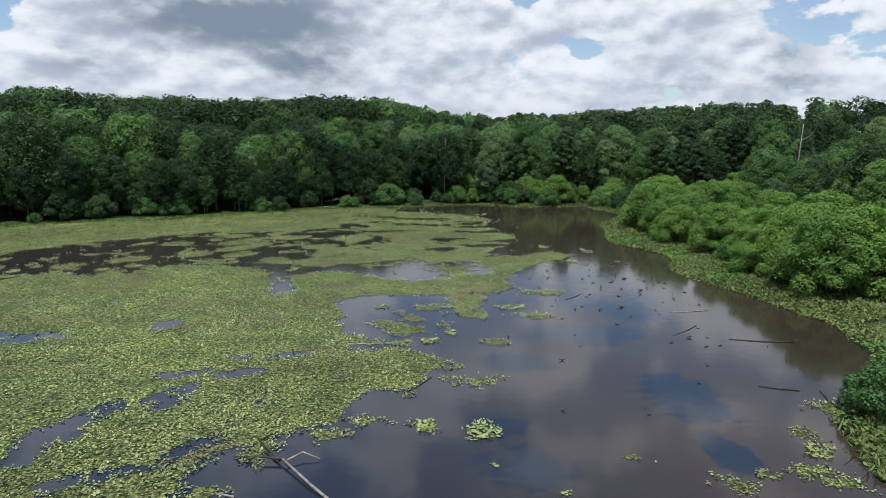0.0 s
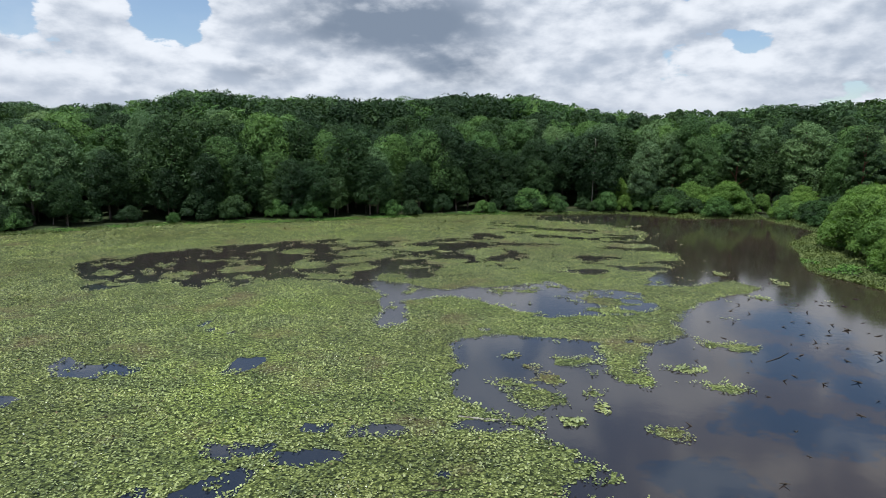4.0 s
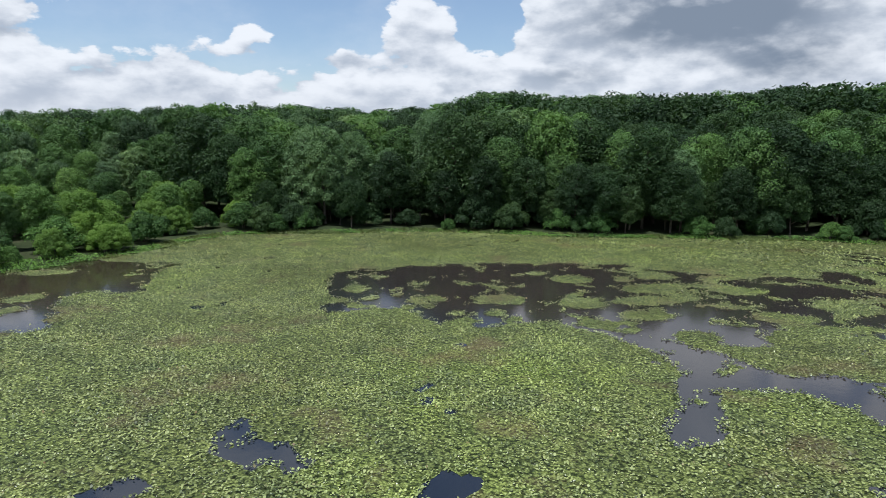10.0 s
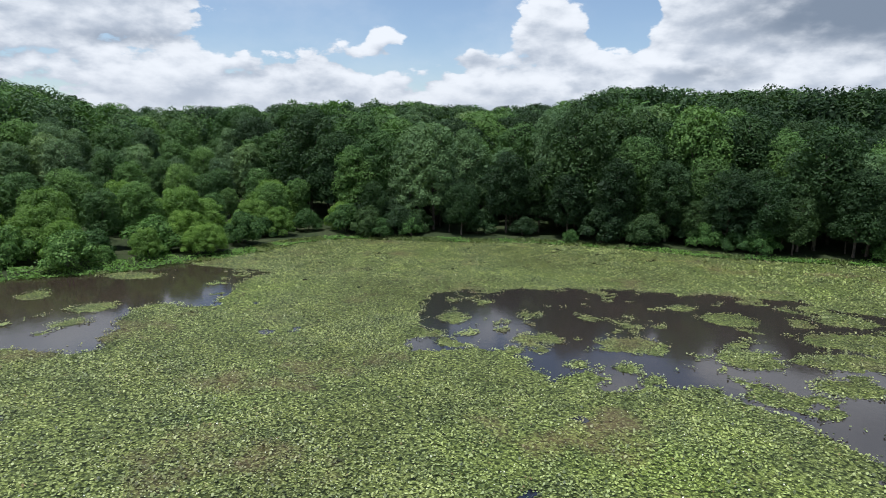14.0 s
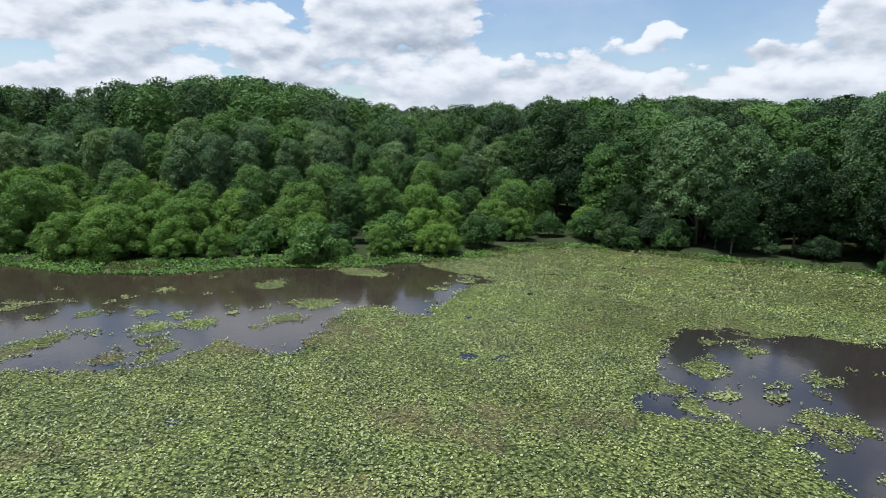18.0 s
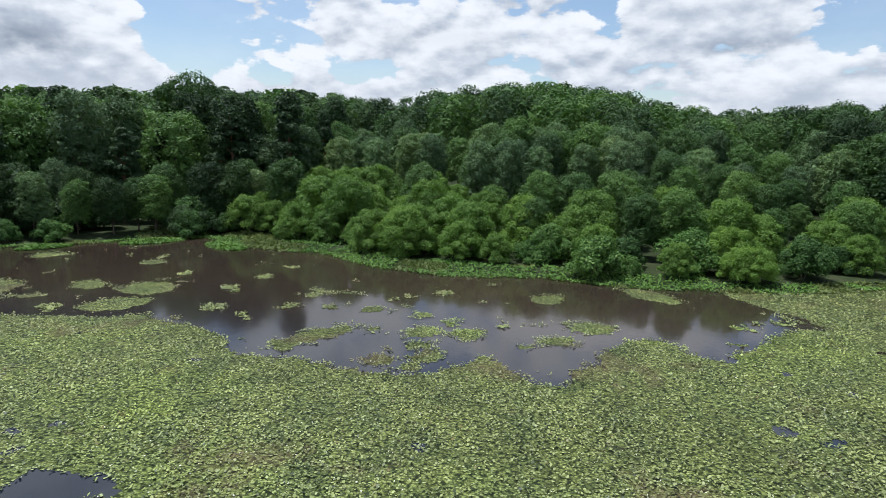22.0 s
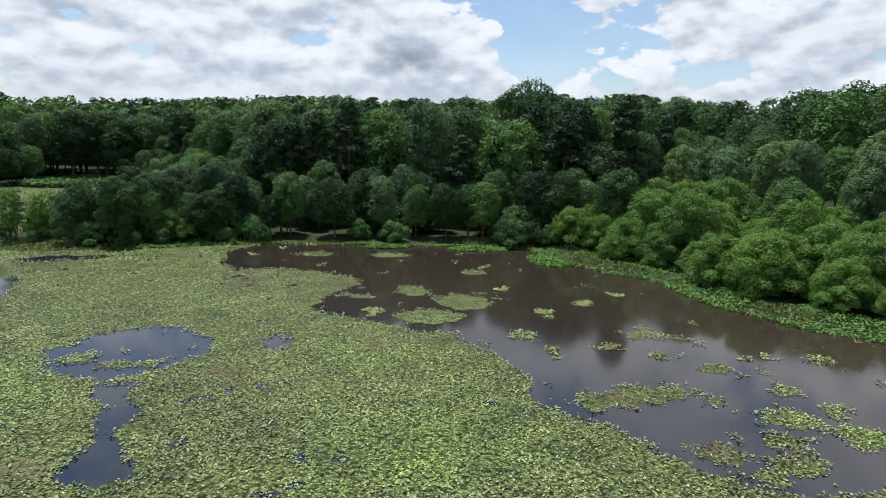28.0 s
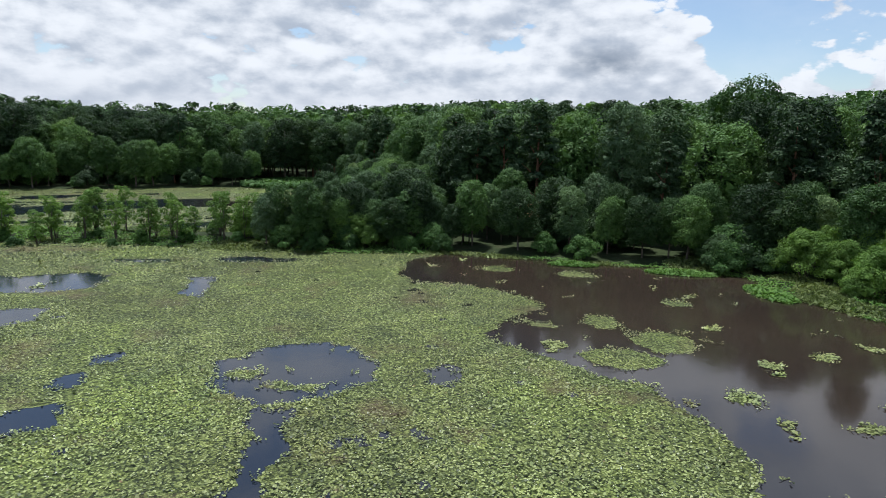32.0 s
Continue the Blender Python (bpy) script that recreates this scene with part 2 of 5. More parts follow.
M_SEDGE = leaf_material("bright_water_plants", (0.070, 0.145, 0.028), (0.112, 0.215, 0.046), (0.16, 0.28, 0.066), through_light=0.2, by_tree=0.0)


def bark_material(name, a, b2):
    m, nt, links, b = material(name, 0.9, 0.2)
    n1 = tex_noise(nt, links, 3.0, 6.0)
    links.new(ramp(nt, links, n1, [(0.3, a), (0.7, b2)]), b.inputs["Base Color"])
    add_bump(nt, links, b, tex_noise(nt, links, 9.0, 5.0), 0.6, 0.05)
    return m


M_BARK = bark_material("grey_brown_bark", (0.05, 0.04, 0.03), (0.17, 0.14, 0.11))
M_PINEBARK = bark_material("reddish_pine_bark", (0.09, 0.045, 0.028), (0.24, 0.13, 0.08))
M_DEADWOOD = bark_material("bleached_dead_wood", (0.14, 0.12, 0.10), (0.42, 0.38, 0.33))
M_CLAY = bark_material("red_clay", (0.22, 0.09, 0.045), (0.42, 0.20, 0.11))
M_WETWOOD = bark_material("wet_dark_wood", (0.02, 0.017, 0.014), (0.08, 0.065, 0.05))


def lily_material():
    m, nt, links, b = material("floating_leaf", 0.48, 0.25)
    geo = nt.new("ShaderNodeNewGeometry")
    leaf = ramp(nt, links, geo.outputs["Random Per Island"],
                [(0.0, (0.030, 0.044, 0.017)), (0.22, (0.120, 0.148, 0.055)), (0.5, (0.256, 0.296, 0.108)), (0.90, (0.352, 0.394, 0.156)), (0.97, (0.36, 0.41, 0.18)), (1.0, (0.17, 0.11, 0.055))])
    p1 = ramp(nt, links, tex_noise(nt, links, 0.07, 3.0), [(0.32, (0.74, 0.72, 0.66)), (0.52, (1.0, 1.0, 1.0)), (0.7, (1.06, 1.14, 0.82))])
    p2 = ramp(nt, links, tex_noise(nt, links, 0.45, 5.0, 0.65), [(0.3, (0.62, 0.66, 0.68)), (0.7, (1.26, 1.22, 1.12))])
    col = mix_rgb(nt, links, 1.0, mix_rgb(nt, links, 1.0, leaf, p1, "MULTIPLY"), p2, "MULTIPLY")
    rust = ramp(nt, links, tex_noise(nt, links, 0.16, 5.0, 0.65), [(0.55, (0, 0, 0)), (0.68, (0.62, 0.62, 0.62))])
    col = mix_rgb(nt, links, rust, col, (0.13, 0.085, 0.05))
    links.new(col, b.inputs["Base Color"])
    add_bump(nt, links, b, tex_noise(nt, links, 30.0, 2.0), 0.25, 0.01)
    return m


M_LILY = lily_material()
# near-white leaf colour that imitates the sun's glint on wet leaves
M_GLINT, _n, _l, _b = material("pale_leaf_glint", 0.35, 0.5)
_l.new(ramp(_n, _l, _n.new("ShaderNodeNewGeometry").outputs["Random Per Island"], [(0.0, (0.42, 0.46, 0.22)), (0.5, (0.58, 0.60, 0.40)), (1.0, (0.78, 0.78, 0.66))]), _b.inputs["Base Color"])


def algae_material():
    """Flat leaves that lie side by side, each cell a leaf, with dark seams."""
    m, nt, links, b = material("flat_leaves_on_water", 0.6, 0.12)
    pos = nt.new("ShaderNodeNewGeometry").outputs["Position"]
    cell = nt.new("ShaderNodeTexVoronoi")
    cell.inputs["Scale"].default_value = 10.0
    links.new(pos, cell.inputs["Vector"])
    c1 = ramp(nt, links, cell.outputs["Color"], [(0.0, (0.100, 0.118, 0.041)), (0.45, (0.176, 0.208, 0.072)), (1.0, (0.240, 0.278, 0.104))])
    seam = ramp(nt, links, cell.outputs["Distance"], [(0.40, (1, 1, 1)), (0.62, (0.42, 0.44, 0.38))])
    p1 = ramp(nt, links, tex_noise(nt, links, 0.45, 5.0, 0.65), [(0.3, (0.55, 0.58, 0.58)), (0.7, (1.25, 1.22, 1.05))])
    p2 = ramp(nt, links, tex_noise(nt, links, 0.07, 3.0), [(0.32, (0.78, 0.76, 0.72)), (0.52, (1.0, 1.0, 1.0)), (0.7, (1.06, 1.14, 0.82))])
    col = mix_rgb(nt, links, 1.0, mix_rgb(nt, links, 1.0, c1, p1, "MULTIPLY"), seam, "MULTIPLY")
    # dark specks painted into the carpet for shadows under raised leaves
    p3 = ramp(nt, links, tex_noise(nt, links, 4.5, 3.0, 0.6), [(0.42, (0.20, 0.23, 0.20)), (0.53, (1.10, 1.10, 1.04))])
    col = mix_rgb(nt, links, 1.0, col, p3, "MULTIPLY")
    rust = ramp(nt, links, tex_noise(nt, links, 0.16, 5.0, 0.65), [(0.55, (0, 0, 0)), (0.68, (0.5, 0.5, 0.5))])
    col = mix_rgb(nt, links, rust, col, (0.13, 0.085, 0.05))
    links.new(mix_rgb(nt, links, 1.0, col, p2, "MULTIPLY"), b.inputs["Base Color"])
    return m


M_ALGAE = algae_material()


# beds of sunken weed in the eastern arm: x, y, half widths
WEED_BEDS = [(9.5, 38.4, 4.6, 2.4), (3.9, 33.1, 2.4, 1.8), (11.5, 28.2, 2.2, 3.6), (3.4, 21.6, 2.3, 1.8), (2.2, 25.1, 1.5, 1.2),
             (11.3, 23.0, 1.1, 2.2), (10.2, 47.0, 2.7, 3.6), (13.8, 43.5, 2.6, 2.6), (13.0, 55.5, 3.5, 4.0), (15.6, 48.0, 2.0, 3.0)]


def water_material():
    m, nt, links, b = material("murky_pond_water", 0.09, 0.90)
    b.inputs["IOR"].default_value = 1.333
    pos = nt.new("ShaderNodeNewGeometry").outputs["Position"]
    n1 = tex_noise(nt, links, 0.045, 4.0, 0.55, pos)
    mud = ramp(nt, links, n1, [(0.3, (0.026, 0.019, 0.015)), (0.55, (0.039, 0.028, 0.020)), (0.75, (0.060, 0.041, 0.027))])
    # stirred-up silt along the western and eastern shores, clear dark water between the leaves
    sep = nt.new("ShaderNodeSeparateXYZ")
    links.new(pos, sep.inputs[0])
    off = nt.new("ShaderNodeMath")
    off.operation = "ADD"
    links.new(sep.outputs[0], off.inputs[0])
    off.inputs[1].default_value = 26.0
    away = nt.new("ShaderNodeMath")
    away.operation = "ABSOLUTE"
    links.new(off.outputs[0], away.inputs[0])
    silt = nt.new("ShaderNodeMapRange")
    for i, q in enumerate((21.0, 36.0, 0.0, 1.0)):
        silt.inputs[i + 1].default_value = q
    links.new(away.outputs[0], silt.inputs[0])
    far = nt.new("ShaderNodeMapRange")
    for i, q in enumerate((46.0, 62.0, 0.0, 0.7)):
        far.inputs[i + 1].default_value = q
    links.new(sep.outputs[1], far.inputs[0])
    both = nt.new("ShaderNodeMath")
    both.operation = "MAXIMUM"
    links.new(silt.outputs[0], both.inputs[0])
    links.new(far.outputs[0], both.inputs[1])
    # the blue in the dark water's colour stands in for reflected sky
    mud = mix_rgb(nt, links, both.outputs[0], (0.012, 0.016, 0.024), mud)
    # beds of sunken weed in the eastern arm
    east = nt.new("ShaderNodeMapRange")
    for i, q in enumerate((-6.0, 3.0, 0.0, 1.0)):
        east.inputs[i + 1].default_value = q
    links.new(sep.outputs[0], east.inputs[0])
    def calc(op, a, b=0.0):
        n = nt.new("ShaderNodeMath")
        n.operation = op
        for sock, q in zip(n.inputs, (a, b)):
            if isinstance(q, (int, float)):
                sock.default_value = q
            else:
                links.new(q, sock)
        return n.outputs[0]

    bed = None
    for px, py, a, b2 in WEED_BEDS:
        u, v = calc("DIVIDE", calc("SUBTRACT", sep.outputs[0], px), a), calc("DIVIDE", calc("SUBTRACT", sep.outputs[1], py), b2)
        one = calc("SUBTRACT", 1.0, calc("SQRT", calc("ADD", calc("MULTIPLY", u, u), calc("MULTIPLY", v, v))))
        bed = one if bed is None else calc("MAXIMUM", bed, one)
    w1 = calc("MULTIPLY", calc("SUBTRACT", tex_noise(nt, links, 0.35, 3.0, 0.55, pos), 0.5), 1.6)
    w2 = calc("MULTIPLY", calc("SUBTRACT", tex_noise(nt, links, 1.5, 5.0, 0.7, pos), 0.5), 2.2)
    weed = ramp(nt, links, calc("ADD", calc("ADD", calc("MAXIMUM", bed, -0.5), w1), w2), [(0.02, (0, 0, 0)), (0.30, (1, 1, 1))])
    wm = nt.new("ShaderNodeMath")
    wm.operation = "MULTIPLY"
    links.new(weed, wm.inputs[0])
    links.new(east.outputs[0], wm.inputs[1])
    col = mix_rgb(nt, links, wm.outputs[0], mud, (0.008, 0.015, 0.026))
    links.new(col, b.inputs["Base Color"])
    rip = tex_noise(nt, links, 1.6, 3.0, 0.5, pos)
    add_bump(nt, links, b, rip, 0.06, 0.05)
    return m


M_WATER = water_material()


def ground_material():
    m, nt, links, b = material("forest_floor", 0.95, 0.15)
    n1 = tex_noise(nt, links, 0.25, 6.0, 0.6)
    n2 = tex_noise(nt, links, 2.5, 5.0, 0.6)
    c1 = ramp(nt, links, n1, [(0.3, (0.022, 0.030, 0.012)), (0.55, (0.036, 0.050, 0.018)), (0.75, (0.06, 0.058, 0.030))])
    c2 = ramp(nt, links, n2, [(0.3, (0.7, 0.7, 0.7)), (0.7, (1.25, 1.25, 1.25))])
    links.new(mix_rgb(nt, links, 1.0, c1, c2, "MULTIPLY"), b.inputs["Base Color"])
    add_bump(nt, links, b, n2, 0.5, 0.15)
    return m


M_GROUND = ground_material()


# ---------------------------------------------------------------- plan of the ponds
POND = [(22, -30), (17, 5), (16.5, 21), (18, 25.5), (21.5, 28.5), (25.5, 34.5), (27, 40), (26, 45), (24.5, 51),
        (22.7, 58), (25, 66), (21.5, 75), (24, 91), (31, 105), (28, 119), (16, 117), (6, 121), (-9, 116),
        (-20, 113), (-33, 104), (-45, 95.5), (-53, 93), (-63, 86.5), (-71, 77), (-78, 71), (-78, 64), (-74.5, 55),
        (-73, 45), (-74, 36), (-73, 27), (-74.5, 21.5), (-79, 15), (-79.5, 8), (-83.5, 0), (-80, -7), (-74, -13),
        (-66, -21.5), (-57, -26.5), (-50, -31), (-42, -38), (-27, -49), (0, -62), (25, -60)]
UPPER_POND = [(-12, -66), (-28, -58), (-44, -50), (-57, -44), (-70, -54), (-80, -75), (-82, -94), (-72, -107), (-45, -111),
              (-22, -117), (12, -122), (40, -110), (38, -75)]
WEST_WATER = [(-57, -16), (-56.5, -12.5), (-59.5, -10), (-62, -4.5), (-60.5, -1), (-55.5, 0.5), (-53.3, 2), (-54, 5.5), (-54.8, 9),
              (-56, 12.5), (-54.5, 16.5), (-53, 19.5), (-51, 22), (-51.5, 24.8), (-50.2, 27.5), (-50.4, 29.5), (-50.8, 31.8),
              (-53.8, 33.7), (-53.5, 35.5), (-51, 37), (-50.7, 38), (-53, 39), (-56, 40.2), (-59, 42.3), (-59.7, 44), (-56.5, 45.5),
              (-56.5, 46.7), (-59.2, 49.2), (-63, 51.5), (-64.5, 54.5), (-68.8, 52.3), (-72, 50.5), (-82, 48), (-98, 42), (-98, -5),
              (-85, -16), (-72, -24), (-60, -20)]
MID_WATER = [(-40, 52.7), (-45, 57), (-49.5, 62), (-49, 65.2), (-46, 70), (-42.3, 73.5), (-38.9, 76.9), (-35.2, 79.7), (-31.6, 82.2),
             (-27.3, 82.6), (-22, 83.5), (-16.8, 87), (-12.5, 88), (-9.7, 83.7), (-8.6, 70.4), (-10.8, 68.6), (-12.9, 66.4),
             (-14.7, 63.3), (-18.5, 61.3), (-24.2, 60.4), (-26.2, 61), (-27.8, 59), (-29, 56.4), (-30.7, 57.4), (-31.2, 54.8),
             (-33.4, 55.7), (-36.2, 56.8), (-37.8, 55.8)]
BEND_WATER = [(-24, 60.7), (-18, 61.2), (-14, 60.2), (-11.9, 59), (-9.5, 61), (-6.6, 62), (-3.2, 64.5), (-0.8, 62), (3, 62.6),
              (5.5, 62), (4.4, 57), (2, 55), (-0.1, 54.4), (-2.8, 53.1), (-4.2, 53.3), (-5.9, 55.2), (-8.8, 57), (-11, 57.8),
              (-13, 56.3), (-13.9, 55.3), (-13.3, 53), (-12.2, 50), (-13.1, 48), (-14.5, 49.6), (-15, 54), (-15.8, 57), (-18.2, 58.8)]
EAST_WATER = [(-9.6, 19.5), (-9.4, 21.5), (-8.8, 22.8), (-6.9, 24.2), (-4.8, 25.9), (-3.8, 28.4), (-1.8, 29.5), (-0.4, 32.5),
              (0.2, 33.8), (-1.5, 35), (-3, 36.6), (-4.3, 37.4), (-6.9, 38.5), (-7.1, 42), (-8.1, 46.9), (-5.8, 48), (-2.1, 48.8),
              (0, 48.7), (0.4, 46.5), (0.6, 44.5), (1.2, 42), (2.5, 41.5), (3.2, 41.6), (2.9, 45.1), (3.5, 48.5), (5.9, 50.9),
              (6.2, 55.9), (8.4, 59.9), (11.7, 63.5), (14.7, 66.3), (12.5, 69.4), (8.5, 66.1), (4.6, 65.2), (6.1, 70.6),
              (9.7, 74.3), (8.7, 84.5), (6.5, 88.3), (8, 97.7), (4.5, 104), (-8, 109), (-7, 121), (10, 130), (40, 125), (40, 15), (14, 8), (-5, 8)]
POOLS = [
    [(-38.4, -1.3), (-39.6, -1.3), (-42.1, -2.1), (-44.3, -1.6), (-45, 0), (-45.2, 2.8), (-44.4, 4.7), (-42.2, 5.5), (-40.5, 5.2), (-38.4, 4.6), (-37.8, 2.6), (-37.9, 0.5)],
    [(-38.2, 5.4), (-39.9, 6.0), (-39, 8), (-38.4, 9.9), (-37.4, 10.4), (-36.5, 12.3), (-36.2, 13.7), (-35.7, 14.5), (-34.9, 14.3), (-34.2, 12.9), (-35.1, 11.8), (-36, 11), (-37, 10), (-37.7, 8.7), (-37.9, 7.2)],
    [(-37.9, 20.1), (-38.8, 20.7), (-38.6, 23.4), (-38, 23.7), (-37.3, 23.0), (-36, 22), (-35.3, 20.5), (-35.8, 19.8), (-36.8, 20.3)],
    [(-28.1, 36.9), (-28.9, 38.6), (-27.1, 38), (-23.8, 38), (-24.9, 37), (-25.4, 36.4), (-26.9, 36.5)],
    [(-18.9, 38.8), (-19.4, 40.6), (-18.3, 41.1), (-18, 40.2), (-18.1, 39.2)],
    [(-26.8, 29.5), (-28.2, 30), (-28, 31.5), (-27.7, 33.2), (-26.8, 33.6), (-26.6, 32), (-26.4, 30)],
    [(-17.4, 21.5), (-17.4, 24.5), (-16.5, 25.8), (-15.9, 28), (-14.9, 27.5), (-15.4, 25.6), (-15.9, 23.5), (-16.1, 21.5)],
]
FAR_POOLS = [
    [(-26, -18.5), (-30.8, -17.1), (-30.2, -14.4), (-27, -13.8)],
    [(-28, 2), (-30.4, 0.2), (-31.3, 0.7), (-31.2, 2.8), (-28.5, 3)],
    [(-24, -30), (-30, -28.4), (-33.6, -28), (-35.1, -25.8), (-34, -21.6), (-31.5, -21.9), (-24, -25)],
    [(-41, -22.3), (-42.6, -21.5), (-40.3, -15.4), (-39.6, -16.8)],
]
# floating patches: x, y, half width, half depth, turn
WEST_ISLETS = [(-58.5, 15.4, 0.8, 0.9, 138), (-60.3, 20.1, 0.8, 0.8, 138), (-63.6, 20.3, 1.0, 0.8, 135), (-60.8, 22.9, 0.8, 0.6, 132), (-60.9, 25.8, 0.9, 0.8, 132),
               (-57.0, 29.9, 1.4, 1.1, 133), (-56.8, 26.9, 0.6, 0.5, 140), (-60.5, 29.1, 1.1, 0.6, 133), (-51.8, 28.9, 1.1, 0.8, 133), (-54.5, 30.4, 0.9, 0.8, 132),
               (-59.5, 31.3, 0.7, 0.7, 139), (-57.4, 32.5, 1.2, 1.0, 133), (-53.0, 31.3, 1.3, 0.9, 133), (-54.6, 24.0, 2.9, 1.0, 146)]
SOUTHWEST_ISLETS = [(-61.7, 3.2, 1.3, 1.6, 135), (-62.0, 8.0, 1.9, 2.1, 135), (-57.6, 8.7, 2.4, 1.6, 135), (-53.5, 7.2, 1.1, 0.7, 133), (-70.3, 2.5, 1.1, 0.9, 137),
                    (-67.2, 7.7, 0.7, 0.7, 139), (-64.0, 13.5, 0.7, 0.7, 135), (-67.9, 14.2, 0.7, 0.6, 135), (-71.9, 14.9, 0.7, 0.7, 135), (-66.8, 29.4, 0.8, 0.6, 135),
                    (-65.6, -13.4, 1.7, 1.2, 137), (-70.5, -8.2, 1.8, 1.2, 139), (-39.2, 0.9, 0.8, 0.9, 152), (-40.6, 3.7, 1.6, 0.7, 151)]
NORTHWEST_ISLETS = [(-70.0, 44.6, 2.5, 1.4, 50), (-66.9, 37.1, 1.1, 1.5, 51), (-60.3, 39.9, 1.3, 1.3, 48), (-57.3, 37.9, 0.9, 0.9, 50), (-63.1, 49.4, 0.8, 0.7, 52)]
EAST_ISLETS = [(1.4, 24.5, 0.7, 0.7, 0), (-1.0, 25.0, 0.7, 0.6, 0), (1.8, 30.2, 1.1, 0.6, 0), (3.2, 36.7, 0.9, 0.8, 0), (6.4, 42.4, 1.1, 0.9, 0), (8.8, 49.4, 1.1, 0.8, 0),
               (7.2, 22.3, 0.5, 0.4, 0), (10.6, 20.3, 0.9, 0.6, 0), (11.8, 21.0, 0.7, 0.4, 0), (-7.4, 23.2, 0.7, 0.6, 0), (-5.1, 24.3, 0.7, 0.6, 0), (-3.7, 25.6, 0.8, 0.5, 0),
               (0.2, 40.3, 0.5, 0.6, 0), (-0.9, 37.0, 0.8, 0.6, 0), (15.0, 24.3, 0.6, 0.5, 0), (14.8, 22.8, 0.7, 0.5, 0), (13.7, 21.3, 0.8, 0.5, 0), (14.4, 20.4, 0.8, 0.6, 0)]
MIDDLE_ISLETS = [(-2.4, 41.7, 0.8, 1.0, 20), (-2.5, 39.1, 1.3, 1.2, 20), (0.3, 38.7, 0.6, 0.6, 22), (-2.7, 36.5, 0.7, 0.7, 20), (4.9, 44.6, 0.9, 0.6, 18),
                 (7.2, 49.5, 0.8, 0.6, 21), (-0.8, 44.7, 1.1, 0.8, 20), (-3.4, 40.5, 0.6, 0.5, 24), (18.0, 27.0, 1.2, 0.7, 3)]
NORTH_ISLETS = [(-45.2, 63.1, 0.7, 0.7, 48), (-43.5, 58.7, 1.0, 1.5, 48), (-36.6, 59.8, 1.7, 1.1, 48), (-37.8, 66.0, 0.9, 0.8, 48), (-40.6, 63.3, 0.8, 0.8, 48),
                (-34.8, 66.7, 1.0, 0.8, 48), (-32.4, 63.5, 2.2, 1.4, 48), (-35.2, 73.8, 1.1, 1.1, 48), (-33.7, 68.1, 0.6, 0.6, 48), (-31.6, 73.5, 1.7, 1.7, 48),
                (-26.9, 66.4, 1.7, 1.7, 48), (-30.5, 59.8, 1.0, 1.0, 48), (-27.8, 76.2, 1.0, 0.9, 48), (-24.6, 74.6, 2.7, 1.8, 48), (-21.8, 66.4, 1.9, 1.4, 48),
                (-23.2, 70.5, 3.2, 1.5, 48), (-21.1, 78.7, 1.6, 1.3, 48), (-29.0, 81.3, 1.4, 1.0, 48)]
BEND_ISLETS = [(-40.2, 57.1, 0.6, 0.7, 48), (-14.1, 62.4, 1.1, 0.9, 39), (-12.2, 62.8, 2.6, 1.3, 39), (-14.2, 71.6, 2.4, 1.6, 39), (-11.3, 78.0, 2.5, 2.3, 39),
               (-26.3, 79.5, 2.1, 1.5, 39), (-19.2, 78.3, 1.9, 1.8, 39), (-11.9, 70.0, 2.2, 1.0, 39), (-4.5, 44.8, 0.6, 0.5, 27), (-3.6, 43.2, 0.5, 0.5, 27),
               (-4.3, 40.7, 0.7, 0.8, 27), (-3.3, 39.8, 0.7, 0.5, 27), (-1.0, 44.6, 1.1, 0.7, 27)]
# x, y, half length, half width, turn
SMALL_POOLS = [(-11.9, 33.6, 0.45, 0.3, 20), (-9.1, 33.9, 1.1, 0.45, 25), (-13.4, 31.4, 0.8, 0.4, 20), (-14.4, 30.9, 0.5, 0.35, 0), (-10.6, 31.4, 1.1, 0.55, 25),
               (-13.4, 28.8, 1.2, 0.75, 50), (-4.4, 35.5, 1.1, 0.45, 10), (-10.2, 22.8, 1.3, 0.4, 60), (-12.9, 20.6, 1.4, 0.4, 40), (-12.9, 27.4, 0.7, 0.4, 60),
               (-31.9, -1.9, 0.8, 0.6, 40), (-33.5, -4.5, 0.7, 0.5, 40), (-47.9, 5.9, 1.1, 0.55, 40), (-38.2, -31.1, 2.4, 0.7, -30), (-48, -27, 3.5, 0.9, -30)]


def hash2(ix, iy, seed):
    n = (ix * 374761393 + iy * 668265263 + seed * 974711) & 0x7FFFFFFF
    n = ((n ^ (n >> 13)) * 1274126177) & 0x7FFFFFFF
    n = n ^ (n >> 16)
    return (n & 0xFFFF) / 65535.0


def vnoise(x, y, seed=0):
    ix, iy = np.floor(x).astype(np.int64), np.floor(y).astype(np.int64)
    fx, fy = x - ix, y - iy
    fx, fy = fx * fx * (3 - 2 * fx), fy * fy * (3 - 2 * fy)
    a, b = hash2(ix, iy, seed), hash2(ix + 1, iy, seed)
    c, d = hash2(ix, iy + 1, seed), hash2(ix + 1, iy + 1, seed)
    return (a * (1 - fx) + b * fx) * (1 - fy) + (c * (1 - fx) + d * fx) * fy


def fbm(x, y, octaves=4, seed=0):
    s, k, t = 0.0, 0.5, 0.0
    for i in range(octaves):
        s = s + k * vnoise(x * 2 ** i, y * 2 ** i, seed + i * 17)
        t += k
        k *= 0.5
    return s / t - 0.5


